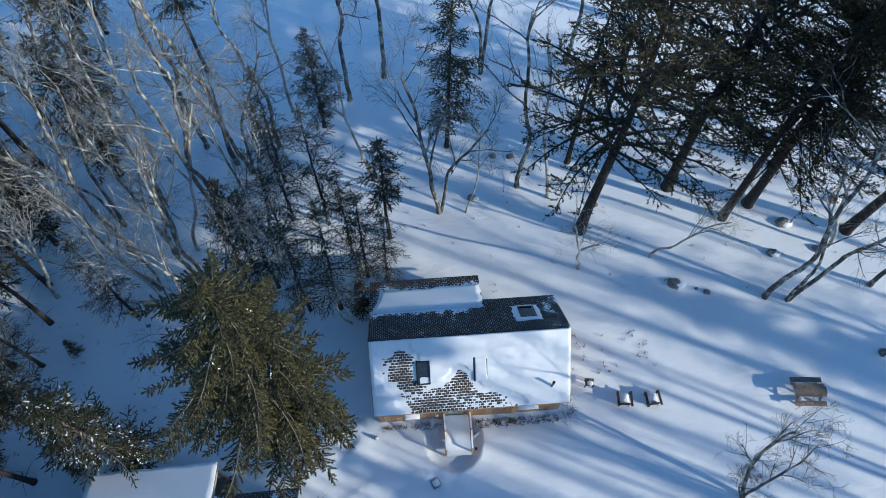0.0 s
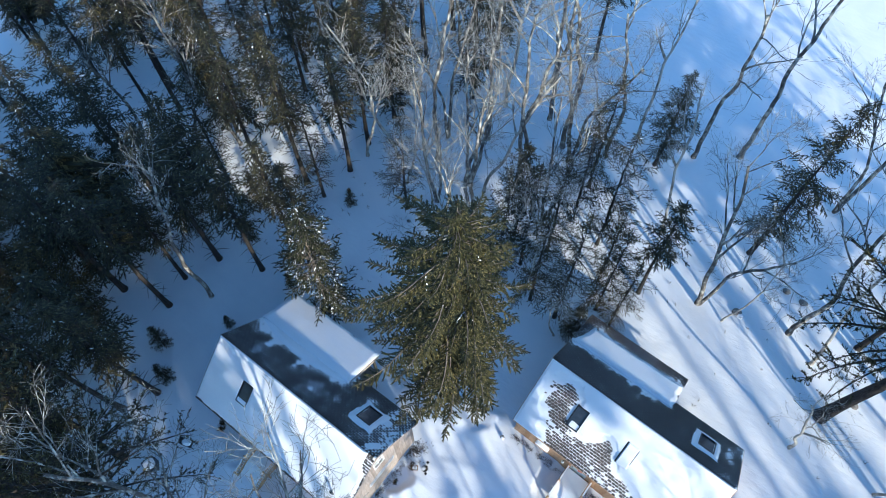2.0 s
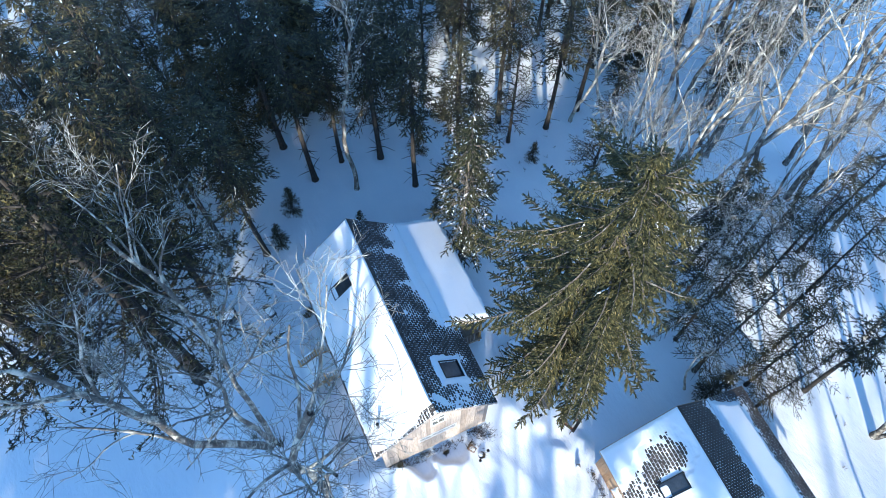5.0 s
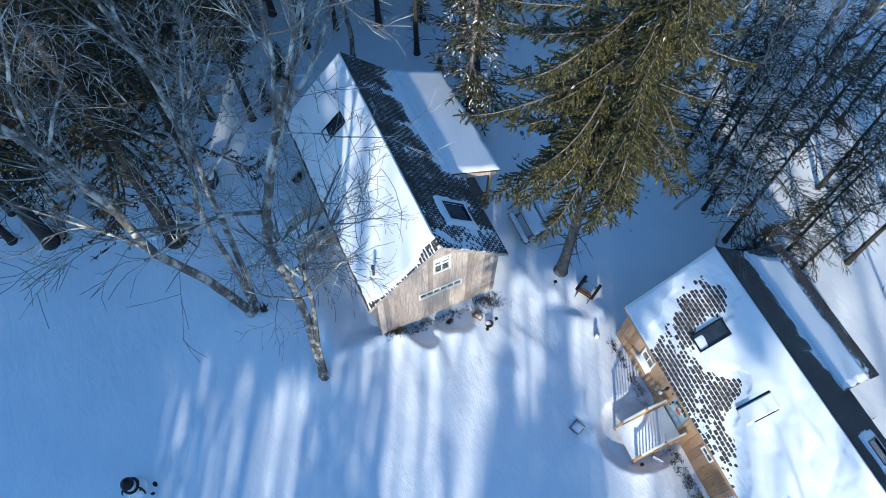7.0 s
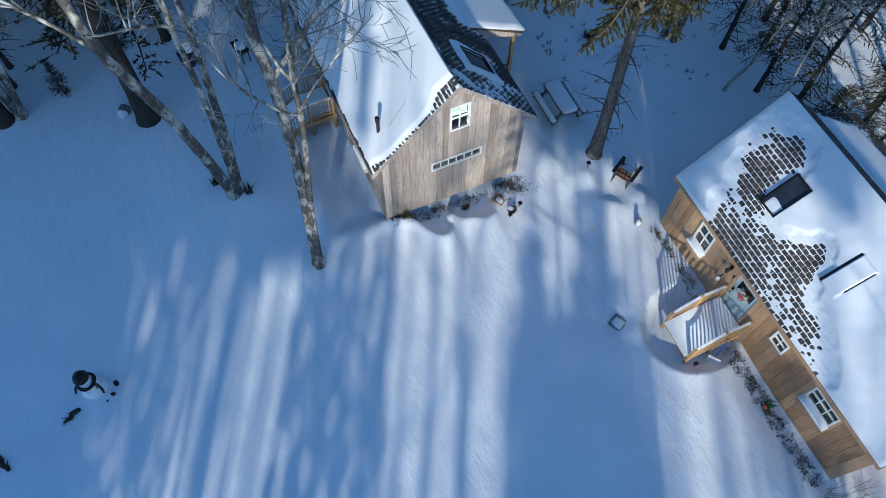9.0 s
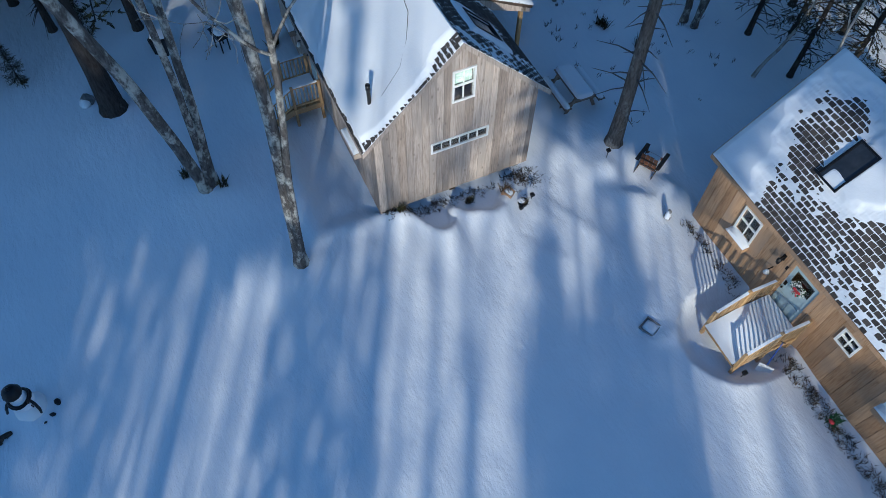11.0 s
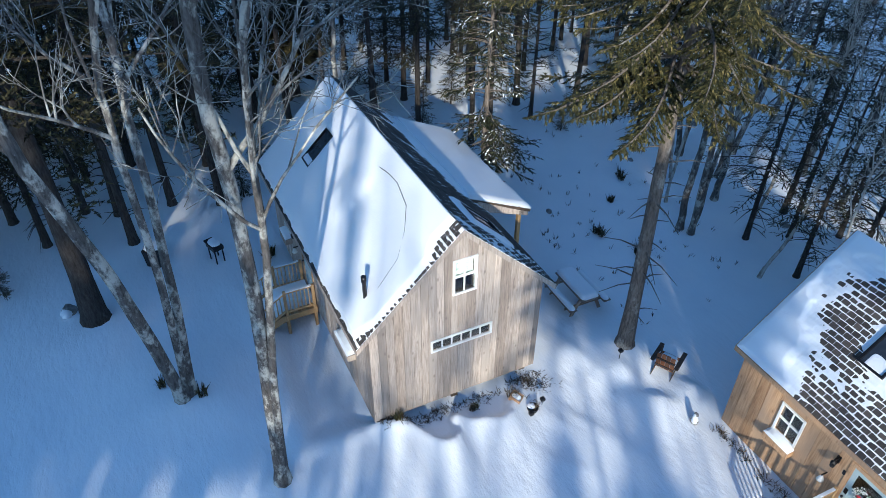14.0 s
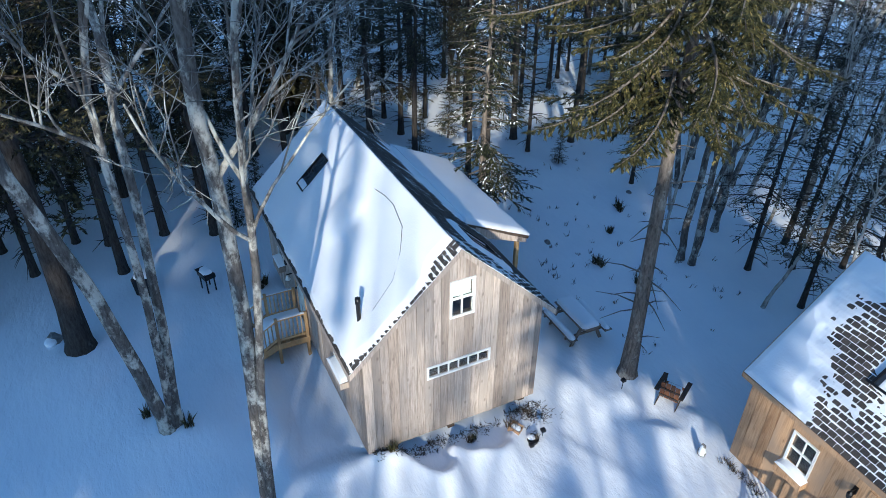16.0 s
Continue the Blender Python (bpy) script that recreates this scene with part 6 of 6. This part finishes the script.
def garden_pots():
    """A tan box and a snowy pot, both nearly buried in the drift."""
    m = Matrix.Translation((-4.95, 3.82, gz(-4.95, 3.82) + 0.02)) @ pose(0, 0, 0, 8, 14, 35)
    t = thing("wooden_planter", "small tan wooden planter nearly buried in a drift", "planter", m)
    for a, b in (((-0.17, -0.13, -0.1), (0.17, -0.11, 0.14)), ((-0.17, 0.11, -0.1), (0.17, 0.13, 0.14)), ((-0.17, -0.11, -0.1), (-0.15, 0.11, 0.14)), ((0.15, -0.11, -0.1), (0.17, 0.11, 0.14))):
        part("side", Geo().box(a, b), TAN_WOOD, t)
    part("snow_fill", snow_slab(-0.15, -0.11, 0.15, 0.11, 0.08, 0.05, 21, 6, 5, 0.06), ROOF_SNOW, t, "", True)
    m = Matrix.Translation((-4.5, 4.12, gz(-4.5, 4.12) - 0.04))
    t = thing("garden_pot", "dark round pot half filled with snow and stalks", "planter", m)
    part("pot", Geo().tube([(0, 0, -0.1), (0, 0, 0.12), (0, 0, 0.15)], [0.12, 0.17, 0.17], 12), BLACK, t)
    part("snow_heap", Geo().blob((-0.05, -0.03, 0.13), (0.13, 0.13, 0.06), 10, 6), ROOF_SNOW, t, "", True)
    g = Geo()
    dry_tuft(g, (0.05, 0.05, 0.1), random.Random(8), 40, 0.2, 0.24)
    tagged(part("stalk", g, DRY, t), kind="stuff")
    path_light(-4.55, 4.46, 0.2)
    path_light(-4.3, 3.95, 0.08)


garden_pots()
rd = random.Random(61)
weeds("dry_weeds", "dry brown weeds poking through thin snow by the gable", [(-5.7 + 0.4 * rd.random() ** 2, rd.uniform(-0.1, 4.6)) for k in range(34)] + [(-5.25, 2.75), (-5.2, 3.95), (-5.1, 4.0)], 62, 9, 0.16, 0.2, [DRY, DARK_BARK])
weeds("leaf_litter", "dead leaves and stems on bare ground by the corner", [(rd.gauss(-5.4, 0.22), rd.gauss(4.6, 0.3)) for k in range(90)] + [(-5.72 + rd.random() ** 2 * 0.3, rd.uniform(0, 5)) for k in range(130)], 63, 7, 0.06, 0.2, [DRY, DARK_BARK], 0.012)
weeds("grass_clump", "green-brown grass clump at the drift's edge", [(-5.02, 3.72), (-5.0, 3.8), (-5.3, 2.6), (-5.32, 2.72), (-5.5, 0.4), (-5.55, 0.52)], 64, 46, 0.34, 0.26, [NEEDLES, DRY], 0.009)
weeds("dry_weeds", "dry brown stalks along the foot of the tan wall", [(rd.uniform(2.9, 7.6), 8.55 - 0.42 * rd.random() ** 1.5) for k in range(150)] + [(rd.uniform(-1.9, 1.2), 8.55 - 0.3 * rd.random() ** 1.5) for k in range(50)], 65, 9, 0.15, 0.2, [DRY, DARK_BARK])
weeds("dry_shrub", "thin bare shrub beside the tan cabin", [(8.3, 8.7), (8.2, 9.4), (8.0, 8.4)], 66, 34, 0.85, 0.7, [DRY], 0.006)
weeds("dry_weeds", "scattered twigs and stems in the open snow", [(rd.uniform(-3, 27), rd.uniform(14.5, 27)) for k in range(70)] + [(rd.uniform(7.8, 14), rd.uniform(10.5, 13)) for k in range(40)] + [(rd.uniform(-22, -7), rd.uniform(8.5, 20)) for k in range(60)] + [(rd.uniform(-16, -6), rd.uniform(8.5, 15)) for k in range(40)], 67, 6, 0.22, 0.2, [DRY, DARK_BARK], 0.012)
weeds("evergreen_sprig", "small dark evergreen sprigs in the snow", [(-14.1, 14.1), (-13.8, 14.0), (-11.0, 10.8), (-10.8, 10.9), (-12.6, 12.6), (-14.7, -0.9), (-14.5, -1.1), (-9.3, 11.5), (-8.7, -4.3), (-9.5, -5.3)], 68, 40, 0.4, 0.32, [DARK_NEEDLES], 0.02)


def deck_snow(m, w, p, s, h, seed, fall, label):
    """The snow that lies over a deck and runs down its steps."""
    n, k = 8, 22
    us = np.linspace(0.09, w - 0.09, n + 1)
    vs = np.linspace(-0.03, -s - 0.12, k + 1)
    gu, gv = np.meshgrid(us, vs)
    top = h + 0.14 + 0.03 * waves(gu, gv, seed, 2.0)
    run = np.clip((-gv - p + 0.12) / (s - p + 0.1), 0, 1)
    z = top - fall * step(0, 1, run) * (h + 0.05)
    g = Geo()
    for a in range(k + 1):
        for b in range(n + 1):
            g.v.append((float(gu[a, b]), float(gv[a, b]), float(z[a, b])))
    for a in range(k):
        for b in range(n):
            i = a * (n + 1) + b
            g.f.append((i, i + n + 1, i + n + 2, i + 1))
            g.i.append(0)
    whole("deck_snow", g, ROOF_SNOW, label, "snow", m, True, "", "stuff")


deck_snow(A_M @ Matrix.Translation((3.25, -0.03, -A_Z + 0.06)), 1.45, 1.02, 1.95, 0.50, 3, 0.9, "snow covering the deck and its steps")
deck_snow(B_M @ Matrix.Translation((3.36, -0.03, -B_Z + 0.02)), 1.45, 1.02, 1.95, 0.50, 4, 0.55, "deep snow covering the deck and its steps")


def shovel(x, y):
    t = thing("snow_shovel", "snow shovel with a blue handle by the deck", "shovel", Matrix.Translation((x, y, gz(x, y))) @ pose(0, 0, 0, 0, 0, 35))
    part("shaft", Geo().tube([(0, 0, 0.0), (0.0, 0.42, 1.05)], [0.016, 0.016], 8), BLUE, t)
    part("blade", Geo().box((-0.2, -0.14, -0.05), (0.2, -0.11, 0.25), 0, pose(0, 0.08, 0, -20)), WHITE, t)
    part("grip", Geo().tube([(-0.07, 0.42, 1.07), (0.07, 0.42, 1.07)], [0.015, 0.015], 6), BLACK, t)


BLUE = plain("blue_plastic", (0.03, 0.09, 0.45), 0.4)
shovel(3.05, 7.75)


def wall_lamp(m):
    t = thing("wall_lamp", "black wall lantern beside the door", "lamp", m)
    part("bracket", Geo().box((-0.05, -0.04, -0.08), (0.05, 0, 0.12)).box((-0.02, -0.16, 0.06), (0.02, -0.04, 0.1)), BLACK, t)
    part("lantern", Geo().tube([(0, -0.15, -0.16), (0, -0.15, -0.02), (0, -0.15, 0.04)], [0.055, 0.075, 0.02], 6), BLACK, t)
    m2 = m @ Matrix.Translation((-0.08, 0, -0.72))
    t = thing("bell", "white enamel bell on a dark bracket", "bell", m2)
    part("bracket", Geo().box((-0.015, -0.18, 0.1), (0.015, 0, 0.13)), BLACK, t)
    part("cup", Geo().tube([(0, -0.15, -0.08), (0, -0.15, -0.02), (0, -0.15, 0.08)], [0.09, 0.07, 0.03], 10), WHITE, t, "", True)


wall_lamp(B_M @ Matrix.Translation((3.12, -0.01, 2.10)))
wall_lamp(A_M @ Matrix.Translation((3.12, -0.01, 2.10)))
# a plain dark bar in place of the writing by the door
whole("door_sign", Geo().box((3.32, -0.02, 1.84), (3.39, -0.004, 1.98)), BLACK, "small dark sign beside the door frame", "sign", B_M)


def fir_bunch(m):
    t = thing("fir_bunch", "green fir bunch with a red ribbon at the wall", "decoration", m)
    g = Geo()
    r = random.Random(9)
    for k in range(120):
        a = Vector((r.uniform(-0.12, 0.12), r.uniform(-0.1, 0.1), r.uniform(0, 0.4)))
        d = Vector((r.uniform(-1, 1), r.uniform(-1, 1), r.uniform(0, 1))).normalized() * 0.14
        s = d.cross(Vector((0.3, 0.2, 1))).normalized() * 0.02
        g.face([a - s, a + s, a + d])
    tagged(part("sprig", g, GREEN, t), kind="stuff")
    part("ribbon", Geo().blob((0, -0.12, 0.2), (0.09, 0.05, 0.07), 8, 5), RED, t, "", True)


fir_bunch(Matrix.Translation((5.0, 8.38, gz(5.0, 8.38) + 0.05)))


def snow_lantern(x, y):
    """A slim stone ornament, plastered with snow on one side."""
    t = thing("garden_ornament", "slim dark stone ornament plastered with snow", "garden ornament", Matrix.Translation((x, y, gz(x, y))))
    r = random.Random(17)
    part("body", Geo().blob((0, 0, 0.12), (0.12, 0.1, 0.16), 9, 6, 0, 0.12, r), STONE, t)
    part("head", Geo().blob((0, 0, 0.33), (0.08, 0.07, 0.1), 8, 5, 0, 0.12, r), STONE, t)
    part("snow_crust", Geo().blob((0.03, -0.03, 0.2), (0.1, 0.09, 0.2), 9, 6, 0, 0.2, r), ROOF_SNOW, t, "crust of blown snow", True)


snow_lantern(-2.24, 8.0)


def dark_clump(name, label, x, y, turn, length, seed):
    """A dark broken bough with a few stubs, dropped on the snow."""
    r = random.Random(seed)
    t = thing(name, label, "bough", Matrix.Translation((x, y, gz(x, y) + 0.02)) @ pose(0, 0, 0, 0, 0, turn))
    n = 6
    pts = [(length * (k / (n - 1) - 0.5), r.uniform(-0.05, 0.05), r.uniform(0, 0.05)) for k in range(n)]
    part("bough", Geo().tube(pts, [0.02, 0.06, 0.08, 0.075, 0.08, 0.05], 7), DARK_BARK, t, "", True)
    for k in range(4):
        p = Vector(pts[1 + k % 4])
        q = p + Vector((r.uniform(-0.2, 0.05), r.choice((-1, 1)) * r.uniform(0.1, 0.22), r.uniform(0, 0.08)))
        part("stub", Geo().tube([p, q], [0.025, 0.008], 5), DARK_BARK, t)
    return t


dark_clump("fallen_bough", "short dark bough lying in snow by the snowman", -3.12, -11.54, 112, 0.6, 4)
dark_clump("fallen_bough", "dark bough half buried in shaded snow", -2.48, -13.63, 20, 0.7, 5)
for k, (x, y, w) in enumerate(((-3.65, -10.11, 0.12), (-3.34, -10.26, 0.09), (-3.19, -10.46, 0.05))):
    g = Geo().blob((0, 0, 0), (w, w * 0.65, w * 0.5), 8, 5, 0, 0.15, random.Random(k))
    whole("coal_lump", g, BLACK, "dark lump fallen on the snow by the snowman", "lump", Matrix.Translation((x, y, gz(x, y) + 0.01)) @ pose(0, 0, 0, 0, 0, 50 * k + 20), True)


def fallen_twig():
    """A long bowed maple branch that hangs over the roof, laid down on its snow."""
    t = thing("fallen_twig", "long thin maple branch from overhead, laid on roof snow", "twig", A_M)
    at = lambda x, y: Vector((x, y, roof_z(y) + 0.165))
    pts = [at(x, y) for x, y in TWIG]
    part("stem", Geo().tube(pts, [0.011, 0.011, 0.01, 0.009, 0.008, 0.007, 0.005], 5), DARK_BARK, t)
    for k, (dx, dy) in ((4, (0.2, 0.1)),):
        part("side_twig", Geo().tube([pts[k], at(TWIG[k][0] + dx, TWIG[k][1] + dy)], [0.006, 0.003], 4), DARK_BARK, t)


TWIG = [(5.7, 2.0), (6.2, 2.06), (6.76, 2.08), (7.67, 1.94), (8.28, 1.62), (8.78, 1.2), (8.95, 0.58)]
fallen_twig()
